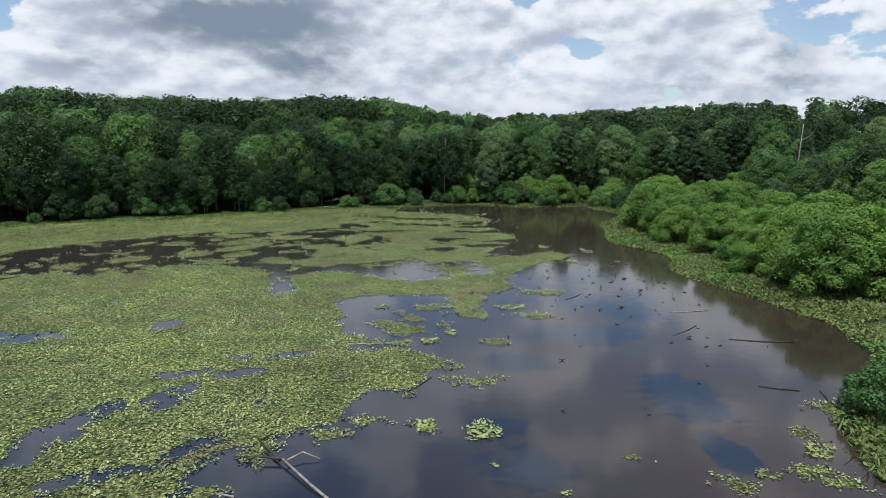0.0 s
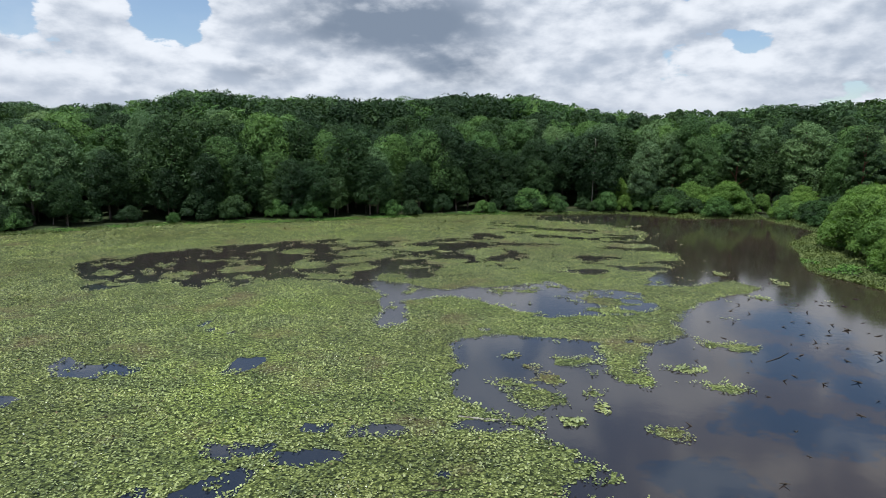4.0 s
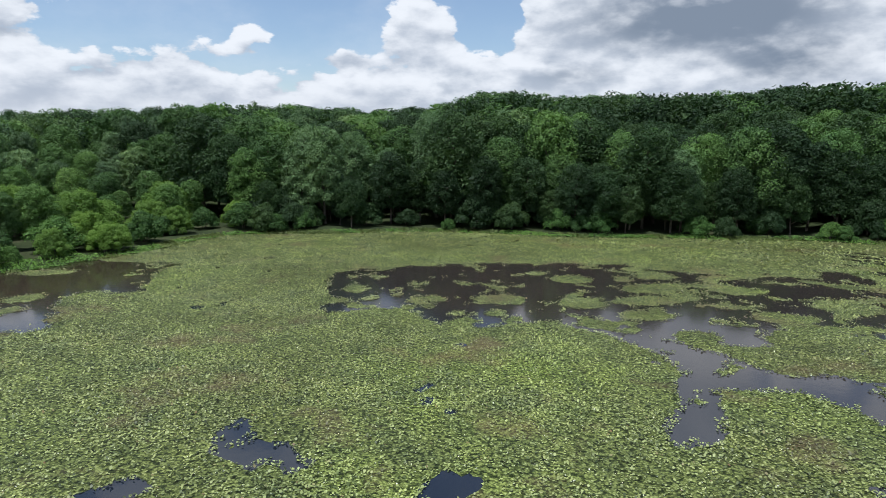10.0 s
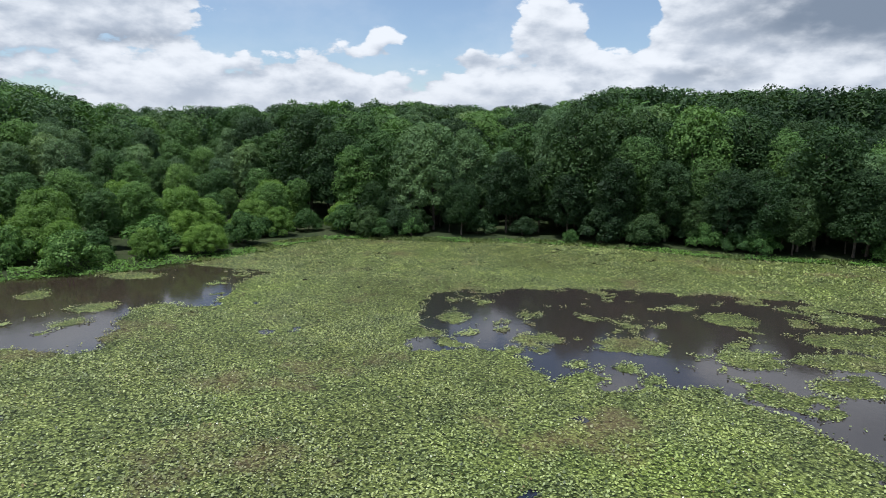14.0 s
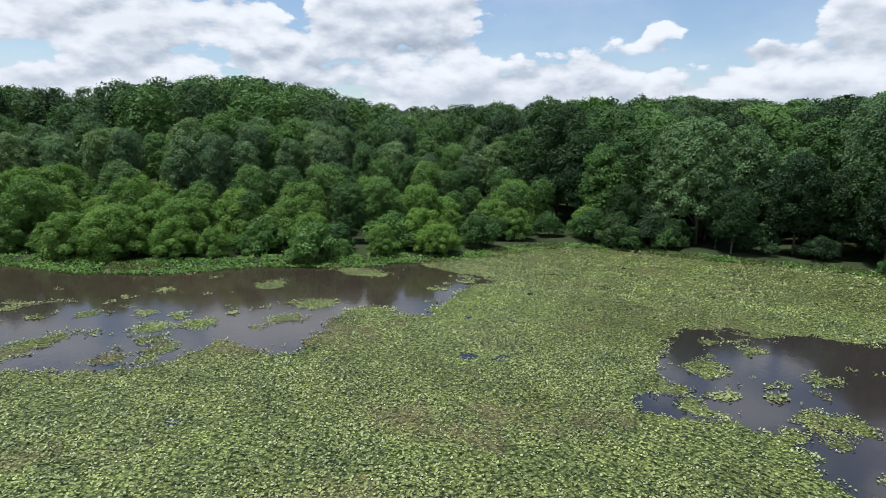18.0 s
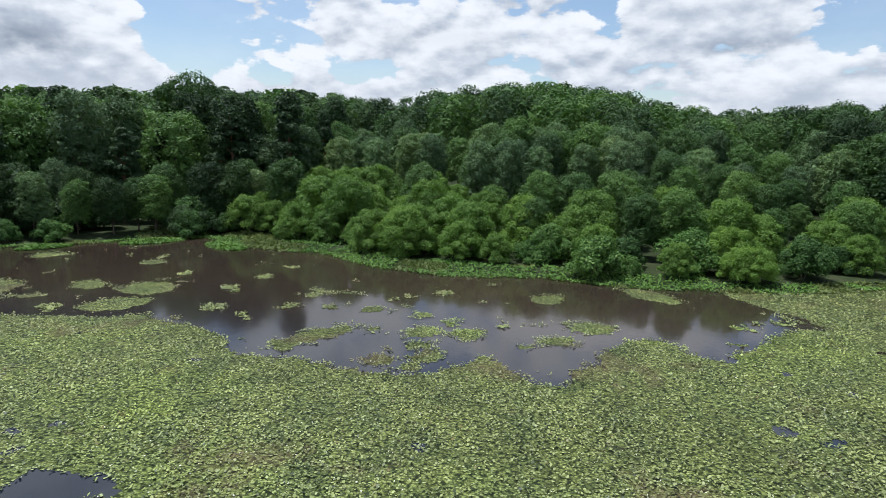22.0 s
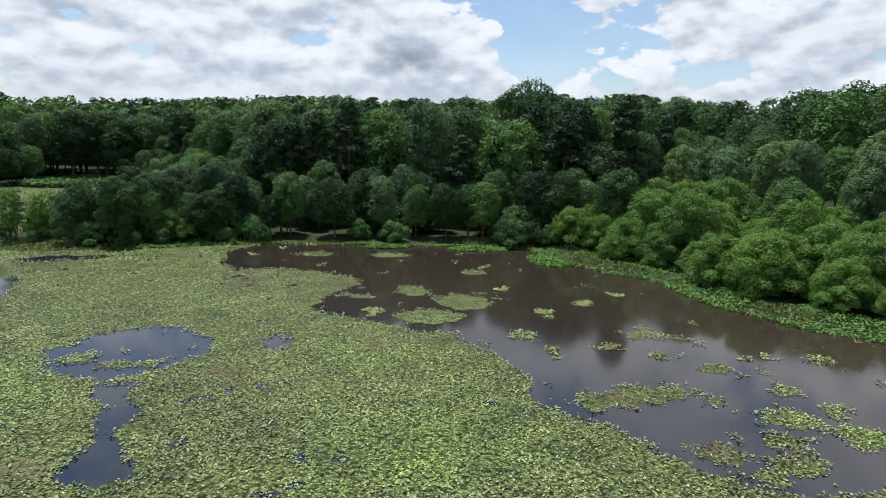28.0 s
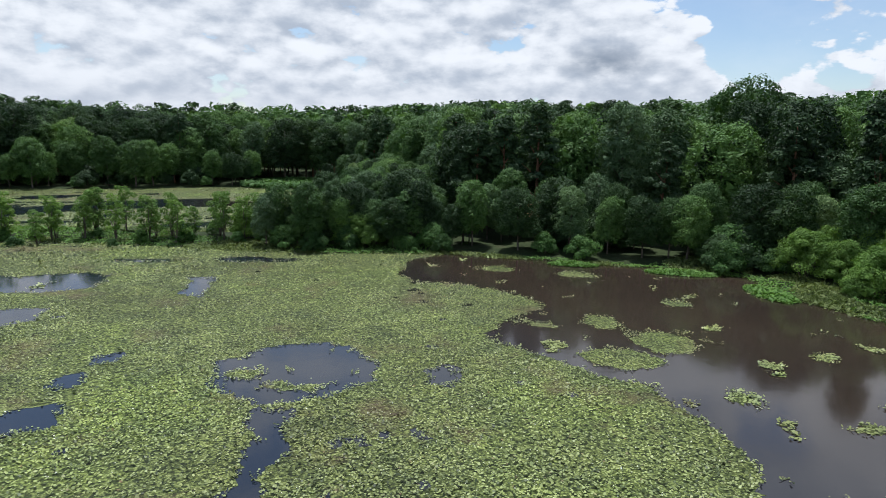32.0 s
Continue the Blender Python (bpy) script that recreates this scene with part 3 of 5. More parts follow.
def inside_distance(poly, x, y):
    """Metres to the outline, positive inside; far outside only roughly."""
    P = np.array(poly, float)
    lo, hi = P.min(0) - 4.0, P.max(0) + 4.0
    if len(poly) < 40 and x.size > 1000:
        out = np.full(x.shape, -4.0)
        sel = (x > lo[0]) & (x < hi[0]) & (y > lo[1]) & (y < hi[1])
        out[sel] = outline_distance(poly, x[sel], y[sel])
        return out
    return outline_distance(poly, x, y)


def outline_distance(poly, x, y):
    best = np.full(x.shape, 1e9)
    odd = np.zeros(x.shape, bool)
    n = len(poly)
    for i in range(n):
        (x0, y0), (x1, y1) = poly[i], poly[(i + 1) % n]
        dx, dy = x1 - x0, y1 - y0
        t = np.clip(((x - x0) * dx + (y - y0) * dy) / (dx * dx + dy * dy), 0, 1)
        best = np.minimum(best, (x - x0 - t * dx) ** 2 + (y - y0 - t * dy) ** 2)
        if y0 != y1:
            odd ^= ((y0 > y) != (y1 > y)) & (x < (x1 - x0) * (y - y0) / (y1 - y0) + x0)
    return np.where(odd, 1, -1) * np.sqrt(best)


def smooth(a, b, v):
    t = np.clip((v - a) / (b - a), 0, 1)
    return t * t * (3 - 2 * t)


def shore(x, y):
    """Metres inland from the nearest water's edge; negative over water."""
    w = 1.6 * fbm(x / 6.0, y / 6.0, 3, 5)
    return np.minimum(-outline_distance(POND, x, y), -outline_distance(UPPER_POND, x, y)) + w


def height(x, y):
    d = shore(x, y)
    h = np.where(d < 0, np.maximum(-0.8, d * 0.25), 0.0)
    h = h + 0.28 * smooth(0, 2.5, d)
    north = smooth(40, 110, y + 0.2 * x)
    west = smooth(-60, -110, x)
    rise = 2.0 + 5.0 * np.maximum(north, west * smooth(-40, 20, y))
    h = h + rise * smooth(8, 95, d) + 5.0 * smooth(150, 600, d) * (0.6 + fbm(x / 220.0, y / 220.0, 3, 9))
    h = h + 27.0 * np.exp(-((x + 5) / 150.0) ** 2 - ((y + 640) / 110.0) ** 2)
    return h + np.where(d > 3, 0.6 * fbm(x / 9.0, y / 9.0, 3, 3), 0)


def lily_cover(x, y):
    """Above zero where floating leaves lie."""
    wx = x + 1.5 * fbm(x / 1.7, y / 1.7, 4, 21)
    wy = y + 1.5 * fbm(x / 1.7, y / 1.7, 4, 43)
    m = inside_distance(POND, x, y) - 0.1
    holes = inside_distance(WEST_WATER, wx, wy)
    for poly in [BEND_WATER, EAST_WATER] + POOLS + FAR_POOLS:
        holes = np.maximum(holes, inside_distance(poly, wx, wy))
    veil = fbm(x / 1.5 + 2, y / 1.1, 4, 203) * 10.0 + 1.4 * smooth(-4, 1, x) - 1.2
    holes = np.where((x > -6) & (x < 7) & (y > 52) & (y < 66), np.minimum(holes, np.maximum(-veil, inside_distance(EAST_WATER, wx, wy))), holes)
    mid = inside_distance(MID_WATER, wx, wy)
    isle = fbm(x / 2.2 + 7, y / 2.2, 4, 77) * 12.0 - 1.1 - 1.2 * smooth(-16, -26, x) + 1.5 * smooth(4.0, 0.5, mid)
    holes = np.maximum(holes, np.minimum(mid, -isle * 0.8))
    for px, py, a, b, turn in SMALL_POOLS:
        c, s = math.cos(radians(turn)), math.sin(radians(turn))
        u, v = ((wx - px) * c + (wy - py) * s) / a, (-(wx - px) * s + (wy - py) * c) / b
        holes = np.maximum(holes, (1 - np.sqrt(u * u + v * v)) * b)
    # small gaps towards the northern edge, and pinholes all over
    gaps = (fbm(x / 4.5, y / 2.4, 4, 91) - 0.12) * 8 - 5 * (1 - smooth(60, 72, y) * smooth(-24, -12, x))
    pins = (fbm(x / 1.1, y / 1.1, 3, 191) - 0.44 + 0.10 * smooth(0.0, 0.25, fbm(x / 8.0, y / 8.0, 2, 7))) * 2
    holes = np.maximum(holes, np.maximum(gaps, pins))
    # stray islets on open water
    stray = (fbm(x / 1.8 + 3, y / 1.8, 4, 55) - np.where(x < -40, 0.25, 0.28) + 0.10 * smooth(5.0, 0.5, holes)) * 6
    stray = np.where(holes > 0.3, stray, -1) - np.where(x > 5, 3 * smooth(3, 12, holes), 0)
    rx, ry = x + 0.9 * fbm(x / 0.9, y / 0.9, 2, 13), y + 0.9 * fbm(x / 0.9, y / 0.9, 2, 29)
    for px, py, a, b, turn in WEST_ISLETS + SOUTHWEST_ISLETS + NORTHWEST_ISLETS + EAST_ISLETS + MIDDLE_ISLETS + NORTH_ISLETS + BEND_ISLETS:
        near = (np.abs(x - px) < 6) & (np.abs(y - py) < 6)
        c, s = math.cos(radians(turn)), math.sin(radians(turn))
        ux, uy = rx[near] - px, ry[near] - py
        u, v = (ux * c + uy * s) / a, (-ux * s + uy * c) / b
        stray[near] = np.maximum(stray[near], (1.05 - np.sqrt(u * u + v * v)) * b * 0.9)
    low = np.maximum(np.minimum(m, -holes), np.minimum(stray, m - 0.3))
    # the upper pond behind the dam: open to the north, covered to the south
    up = inside_distance(UPPER_POND, x, y)
    return np.maximum(low, np.minimum(up, (fbm(x / 16.0, y / 7.0, 4, 33) + 0.07 + 0.16 * smooth(-90, -112, y)) * 20))


# ---------------------------------------------------------------- mesh tools
def mesh_from(name, verts, faces_quads=None, faces_tris=None, mat=None, smooth_shade=False):
    """A mesh from arrays of corners and of quads or triangles."""
    me = bpy.data.meshes.new(name)
    nq = 0 if faces_quads is None else len(faces_quads)
    nt = 0 if faces_tris is None else len(faces_tris)
    loops = np.concatenate([np.asarray(f, np.int32).ravel() for f in (faces_quads, faces_tris) if f is not None and len(f)])
    me.vertices.add(len(verts))
    me.vertices.foreach_set("co", np.asarray(verts, np.float32).ravel())
    me.loops.add(len(loops))
    me.loops.foreach_set("vertex_index", loops)
    me.polygons.add(nq + nt)
    starts = np.concatenate([np.arange(nq) * 4, nq * 4 + np.arange(nt) * 3]).astype(np.int32)
    me.polygons.foreach_set("loop_start", starts)
    if smooth_shade:
        me.polygons.foreach_set("use_smooth", np.ones(nq + nt, bool))
    me.update(calc_edges=True)
    if mat is not None:
        me.materials.append(mat)
    return me


def part(name, me, parent, label=""):
    ob = new(name, me)
    ob.parent = parent
    return tagged(ob, label) if label else ob


def grid_mesh(name, xs, ys, zf, mat):
    X, Y = np.meshgrid(xs, ys)
    Z = zf(X.ravel(), Y.ravel())
    n, m = len(xs), len(ys)
    i = (np.arange(m - 1)[:, None] * n + np.arange(n - 1)[None]).ravel()
    q = np.column_stack([i, i + 1, i + n + 1, i + n])
    return mesh_from(name, np.column_stack([X.ravel(), Y.ravel(), Z]), q, None, mat, True)


rng = np.random.default_rng(11)


# ---------------------------------------------------------------- ground and water
def spread(lo, hi, step, far):
    mid = np.arange(lo, hi + step, step)
    out = step * 1.25 ** np.arange(1, 60)
    reach = np.cumsum(out)
    reach = reach[reach < far]
    return np.concatenate([lo - reach[::-1], mid, mid[-1] + reach])


ground = new("ground", grid_mesh("ground", spread(-130, 70, 1.5, 2500), spread(-140, 150, 1.5, 2500), height, M_GROUND))
tagged(ground, "dark green and brown forest floor round the pond", "ground", kind="structure")
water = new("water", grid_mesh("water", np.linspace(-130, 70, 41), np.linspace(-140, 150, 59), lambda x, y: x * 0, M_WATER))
tagged(water, "murky brown pond water with dark weed beds", "water", kind="structure")


# ---------------------------------------------------------------- floating leaves
def pads_mesh(name, x, y, r, tilt, sides=6, mat=None):
    """Round floating leaves, slightly cupped, each its own island."""
    n = len(x)
    a = np.linspace(0, 2 * np.pi, sides, endpoint=False)[None] + rng.uniform(0, 6.28, n)[:, None]
    rr = r[:, None] * rng.uniform(0.86, 1.1, (n, sides))
    vx, vy = rr * np.cos(a), rr * np.sin(a)
    up = rng.uniform(0, 1, n) > 0.50
    lift = np.where(up, 1.35, 0.25) * tilt
    tx, ty = (rng.normal(0, 1, n) * lift)[:, None], (rng.normal(0, 1, n) * lift)[:, None]
    vz = np.clip(vx * tx + vy * ty, -1.2 * r[:, None], 1.2 * r[:, None])
    vz = vz - vz.min(axis=1, keepdims=True) + 0.012 + (rng.uniform(0, 0.02, n) + np.where(up, rng.uniform(0.01, 0.07, n), 0.0))[:, None]
    V = np.stack([x[:, None] + vx, y[:, None] + vy, vz], -1).reshape(-1, 3)
    b = (np.arange(n) * sides)[:, None]
    if sides == 8:
        return mesh_from(name, V, b + np.array([[0, 1, 2, 3], [0, 3, 4, 5], [0, 5, 6, 7]]), None, mat or M_LILY)
    if sides == 6:
        q = np.concatenate([b + np.array([[0, 1, 2, 3]]), b + np.array([[0, 3, 4, 5]])])
        return mesh_from(name, V, q, None, mat or M_LILY)
    q = b + np.array([[0, 1, 2, 3]])
    t = b + np.array([[0, 3, 4]])
    return mesh_from(name, V, q, t, mat or M_LILY)


def patches(cover):
    """Numbers the separate patches of a grid of yes and no, and counts their cells."""
    h, w = cover.shape
    mark = np.zeros((h, w), np.int32)
    sizes = [0]
    for sy, sx in zip(*np.nonzero(cover)):
        if mark[sy, sx]:
            continue
        n = len(sizes)
        sizes.append(0)
        todo = [(sy, sx)]
        mark[sy, sx] = n
        while todo:
            cy, cx = todo.pop()
            sizes[n] += 1
            for qy in (cy - 1, cy, cy + 1):
                for qx in (cx - 1, cx, cx + 1):
                    if 0 <= qy < h and 0 <= qx < w and cover[qy, qx] and not mark[qy, qx]:
                        mark[qy, qx] = n
                        todo.append((qy, qx))
    sizes = np.array(sizes)
    return mark, sizes


def scatter_lilies():
    g = 0.25
    xs, ys = np.arange(-84, 28, g), np.arange(-124, 122, g)
    X, Y = np.meshgrid(xs, ys)
    C = lily_cover(X.ravel(), Y.ravel()).reshape(X.shape)
    mark, sizes = patches(C[::2, ::2] > 0.0)
    order = np.argsort(-sizes)
    # leaves: small and dense near the flight, wider apart and larger far off
    N = 2500000
    x, y = rng.uniform(-83.9, 27.6, N), rng.uniform(-123.9, 121.6, N)
    near = np.full(N, 1e9)
    for px, py in ((0, 10), (-2, 20), (-8, 28), (-16, 34), (-24, 34), (-31, 28)):
        near = np.minimum(near, np.hypot(x - px, y - py))
    keep = rng.uniform(0, 1, N) < np.clip((33.0 / np.maximum(near, 1)) ** 1.5, 0.09, 1.0)
    x, y, near = x[keep], y[keep], near[keep]
    fx, fy = (x + 84) / g, (y + 124) / g
    gx, gy = fx.astype(int), fy.astype(int)
    fx, fy = fx - gx, fy - gy
    c = (C[gy, gx] * (1 - fx) + C[gy, gx + 1] * fx) * (1 - fy) + (C[gy + 1, gx] * (1 - fx) + C[gy + 1, gx + 1] * fx) * fy
    sure = c > -0.75
    x, y, near, c = x[sure], y[sure], near[sure], c[sure]
    keep = c + 1.0 * fbm(x / 0.55, y / 0.55, 2, 171) > rng.normal(0.02, 0.05, len(c))
    # stretches of raised leaves, and flatter carpets between them
    raised = smooth(-0.10, 0.12, fbm(x / 4.5, y / 4.5, 4, 131)) * 0.55 + 0.32
    keep &= (rng.uniform(0, 1, len(c)) < raised) | (c < 0.35)
    x, y, near, c = x[keep], y[keep], near[keep], c[keep]
    r = rng.uniform(0.030, 0.062, len(x)) * np.clip(near / 40.0, 1.0, 1.8)
    gx = np.clip(np.round((x + 84) / 0.5).astype(int), 0, mark.shape[1] - 1)
    gy = np.clip(np.round((y + 124) / 0.5).astype(int), 0, mark.shape[0] - 1)
    own = mark[gy, gx]
    apart = [n for n in order if n and 4 <= sizes[n] < 4000][:200]
    alone = np.isin(own, apart)
    # the great mat
    lily_mat = tagged(new("lily_mat", None), "broad green mat of floating water-lily leaves", "water lilies", kind="stuff")
    keep = (C[:-1, :-1] > 0.08) & (C[1:, :-1] > 0.08) & (C[:-1, 1:] > 0.08) & (C[1:, 1:] > 0.08)
    n = len(xs)
    iy, ix = np.nonzero(keep)
    i = iy * n + ix
    q = np.column_stack([i, i + 1, i + n + 1, i + n])
    used, inv = np.unique(q, return_inverse=True)
    jit = rng.uniform(-0.11, 0.11, (2, X.size))
    V = np.column_stack([X.ravel() + jit[0], Y.ravel() + jit[1], np.full(X.size, 0.006)])[used]
    part("drowned_leaves", mesh_from("drowned_leaves", V, inv.reshape(q.shape), None, M_ALGAE), lily_mat)
    # the three hundred leaves that can be told apart singly, by the eastern edge of the mat
    single = np.nonzero(~alone & (x > -13) & (x < -8) & (y > 18) & (y < 25))[0][:300]
    shapes = []
    for _ in range(8):
        shapes.append(pads_mesh("lily_pad", np.zeros(1), np.zeros(1), np.full(1, 0.12), 0.16, 8))
    for k in single:
        ob = part("lily_pad", shapes[k % 8], lily_mat)
        f = r[k] / 0.10
        ob.matrix_basis = Matrix.LocRotScale((x[k], y[k], 0.004), Euler((0, 0, k * 1.7)), (f, f, 1))
    rest = ~alone
    rest[single] = False
    part("floating_leaves", pads_mesh("floating_leaves", x[rest], y[rest], r[rest], 0.32, 5), lily_mat)
    # tiny pale leaves added as painted sun glints on the mat
    pick = np.nonzero(rest & (rng.uniform(0, 1, len(x)) < 0.06))[0]
    jog = rng.normal(0, 0.05, (2, len(pick)))
    part("upturned_leaves", pads_mesh("upturned_leaves", x[pick] + jog[0], y[pick] + jog[1], rng.uniform(0.016, 0.032, len(pick)) * np.clip(near[pick] / 40.0, 1.0, 1.5), 0.30, 5, M_GLINT), lily_mat, "small pale leaves standing in for sun glints")
    for n in apart:
        m = np.nonzero(own == n)[0]
        if len(m) < 3:
            continue
        cx, cy = x[m].mean(), y[m].mean()
        label = "small floating patch of green lily leaves on open water" if sizes[n] < 40 else "floating island of green lily leaves on open water"
        if near[m].min() < 60 and len(m) < 135:
            ob = new("lily_patch", None)
            ob.location = (cx, cy, 0)
            for k in m:
                leaf = part("lily_pad", shapes[k % 8], ob)
                f = r[k] / 0.085
                leaf.matrix_basis = Matrix.LocRotScale((x[k] - cx, y[k] - cy, 0.002 * (k % 7)), Euler((0, 0, k * 1.7)), (f, f, 1))
        else:
            ob = new("lily_patch", pads_mesh("lily_patch", x[m] - cx, y[m] - cy, r[m], 0.24, 5))
            ob.location = (cx, cy, 0)
            tagged(ob, kind="stuff")
        tagged(ob, label, "water lilies", "floating lily patches")
    return lily_mat


lily_mat = scatter_lilies()
# ---------------------------------------------------------------- trees
def leaf_cloud(centers, radii, per, size, long=1.4, flat=0.85, down=-0.45, loose=0.45, heart=9):
    """Leaf sprays over the outside of a heap of lobes, none where another lobe hides them, with a dense heart in each. Returns corners and triangles."""
    C, R = np.asarray(centers), np.asarray(radii)
    k = len(C)
    d = rng.normal(0, 1, (k, per * 2, 3))
    d /= np.linalg.norm(d, axis=2, keepdims=True)
    own = np.repeat(np.arange(k), per * 2)
    d = d.reshape(-1, 3)
    keep = (d[:, 2] > down) & (rng.uniform(0, 1, len(d)) < 0.6 + 0.4 * d[:, 2])
    d, own = d[keep], own[keep]
    sq = (rng.uniform(0.85, 1.15, (k, 3)) * np.array([1, 1, flat]))[own]
    p = C[own] + d * R[own, None] * sq * np.where(rng.uniform(0, 1, len(d)) < 0.14, rng.uniform(1.0, 1.22, len(d)), rng.uniform(0.80, 1.04, len(d)))[:, None]
    hid = np.zeros(len(p), bool)
    for i in range(k):
        q = (p - C[i]) / np.array([1, 1, flat])
        hid |= (own != i) & ((q * q).sum(1) < (0.74 * R[i]) ** 2)
    p, d = p[~hid], d[~hid]
    n = len(p)
    nor = d + rng.normal(0, loose, (n, 3))
    nor[:, 2] += 0.35
    nor /= np.linalg.norm(nor, axis=1, keepdims=True)
    u = np.cross(nor, rng.normal(0, 1, (n, 3)))
    u /= np.linalg.norm(u, axis=1, keepdims=True)
    w = np.cross(nor, u)
    s = size * rng.uniform(0.6, 1.35, (n, 1))
    a, b = u * s * long * 0.5, w * s * 0.5
    droop = nor * s * 0.2
    V = [np.stack([p - a - droop, p + a * 0.55 - b, p + a * 0.7 + b - droop * 0.5], 1).reshape(-1, 3)]
    if heart:
        # broad inner leaves that close each lobe
        o = (C[:, None] + rng.normal(0, 0.28, (k, heart, 3)) * R[:, None, None] * np.array([1, 1, flat])).reshape(-1, 1, 3)
        r3 = np.repeat(R, heart)[:, None, None]
        V.append((o + np.clip(rng.normal(0, 0.34, (k * heart, 3, 3)), -0.5, 0.5) * r3).reshape(-1, 3))
    V = np.concatenate(V)
    return V, np.arange(len(V)).reshape(-1, 3)


def limb(points, radii, sides=6):
    """A tapered bent branch through points."""
    V, Q = [], []
    P = [np.array(p, float) for p in points]
    for i, p in enumerate(P):
        d = P[min(i + 1, len(P) - 1)] - P[max(i - 1, 0)]
        d /= np.linalg.norm(d)
        u = np.cross(d, (0.31, 0.77, 0.12))
        u /= np.linalg.norm(u)
        w = np.cross(d, u)
        for k in range(sides):
            a = 2 * math.pi * k / sides
            V.append(p + radii[i] * (u * math.cos(a) + w * math.sin(a)))
    for i in range(len(P) - 1):
        for k in range(sides):
            k2 = (k + 1) % sides
            Q.append((i * sides + k, i * sides + k2, (i + 1) * sides + k2, (i + 1) * sides + k))
    n = len(P) - 1
    for c in range(1, sides // 2):
        Q.append((n * sides, n * sides + 2 * c - 1, n * sides + 2 * c, n * sides + min(2 * c + 1, sides - 1)))
    return np.array(V), np.array(Q)


def limbs_mesh(name, branches, mat):
    V, Q, base = [], [], 0
    for pts, rad in branches:
        v, q = limb(pts, rad)
        V.append(v)
        Q.append(q + base)
        base += len(v)
    return mesh_from(name, np.concatenate(V), np.concatenate(Q), None, mat, True)


# crown base and half width as shares of the height, lobes, lobe size
CROWNS = {"broad": (0.06, 0.250, 44, 0.098), "oak": (0.05, 0.290, 48, 0.098), "pale": (0.06, 0.195, 42, 0.082)}


def crown_lobes(kind, h):
    """Where the lobes of a crown sit, for a tree h metres high standing at the origin."""
    C, R = [], []
    if kind in CROWNS:
        low, wide, n, lobe = CROWNS[kind]
        lean = rng.normal(0, 0.03, 2) * h
        ph, mid, tall = rng.uniform(0, 6.28), h * (1 + low) / 2, h * (1 - low) / 2
        for i in range(n):
            dz = 1 - 1.72 * (i + 0.5) / n
            a = i * 2.399 + rng.uniform(-0.35, 0.35)
            flat = math.sqrt(max(0.0, 1 - dz * dz)) ** 0.8
            out = rng.uniform(0.60, 0.86) * (1 + 0.16 * math.sin(2 * a + ph))
            r = h * lobe * rng.uniform(0.72, 1.32)
            C.append((wide * h * flat * out * math.cos(a) + lean[0] * dz, wide * h * flat * out * math.sin(a) + lean[1] * dz, mid + (tall - r * 0.8) * dz))
            R.append(r)
        for i in range(6):
            C.append((rng.normal(0, 0.05) * h, rng.normal(0, 0.05) * h, mid + tall * rng.uniform(-0.6, 0.45)))
            R.append(h * wide * 0.42)
    elif kind == "pine":
        n = 30
        for i in range(n):
            u = (i + 0.5) / n
            z = 0.40 + 0.57 * u
            rad = h * 0.15 * (1.05 - u) ** 0.6 * rng.uniform(0.45, 1.15)
            a = i * 2.399 + rng.uniform(-0.6, 0.6)
            C.append((rad * math.cos(a), rad * math.sin(a), h * z))
            R.append(h * rng.uniform(0.045, 0.080))
    elif kind == "willow":
        n = 36
        for i in range(n):
            u = (i + 0.5) / n
            w = math.cos(u * 1.45) ** 0.6
            a = i * 2.399 + rng.uniform(-0.5, 0.5)
            rad = h * 0.44 * w * rng.uniform(0.66, 1.10)
            r = h * rng.uniform(0.10, 0.18)
            C.append((rad * math.cos(a), rad * math.sin(a), h * 0.12 + (h * 0.86 - r) * (u + rng.uniform(-0.05, 0.05))))
            R.append(r)
        C.append((0, 0, h * 0.42))
        R.append(h * 0.30)
    elif kind == "shrub":
        n = 15
        for i in range(n):
            u = (i + 0.5) / n
            a = i * 2.399 + rng.uniform(-0.5, 0.5)
            rad = h * 0.52 * math.cos(u * 1.35) * rng.uniform(0.5, 1.1)
            C.append((rad * math.cos(a), rad * math.sin(a), h * (0.14 + 0.62 * u)))
            R.append(h * rng.uniform(0.17, 0.27))
    else:  # young, thin and upright
        n = 17
        for i in range(n):
            u = (i + 0.5) / n
            a = i * 2.399
            rad = h * 0.21 * (1.1 - 0.6 * u) * rng.uniform(0.2, 1.1)
            C.append((rad * math.cos(a), rad * math.sin(a), h * (0.20 + 0.70 * u)))
            R.append(h * rng.uniform(0.06, 0.115))
    return np.array(C), np.array(R)


# sprays to a lobe, their size and length
LEAF = {"broad": (350, 0.225, 1.4), "oak": (340, 0.23, 1.4), "pale": (340, 0.20, 1.4), "pine": (170, 0.25, 2.0), "willow": (430, 0.125, 1.7),
        "shrub": (420, 0.115, 1.5), "young": (130, 0.13, 2.0)}


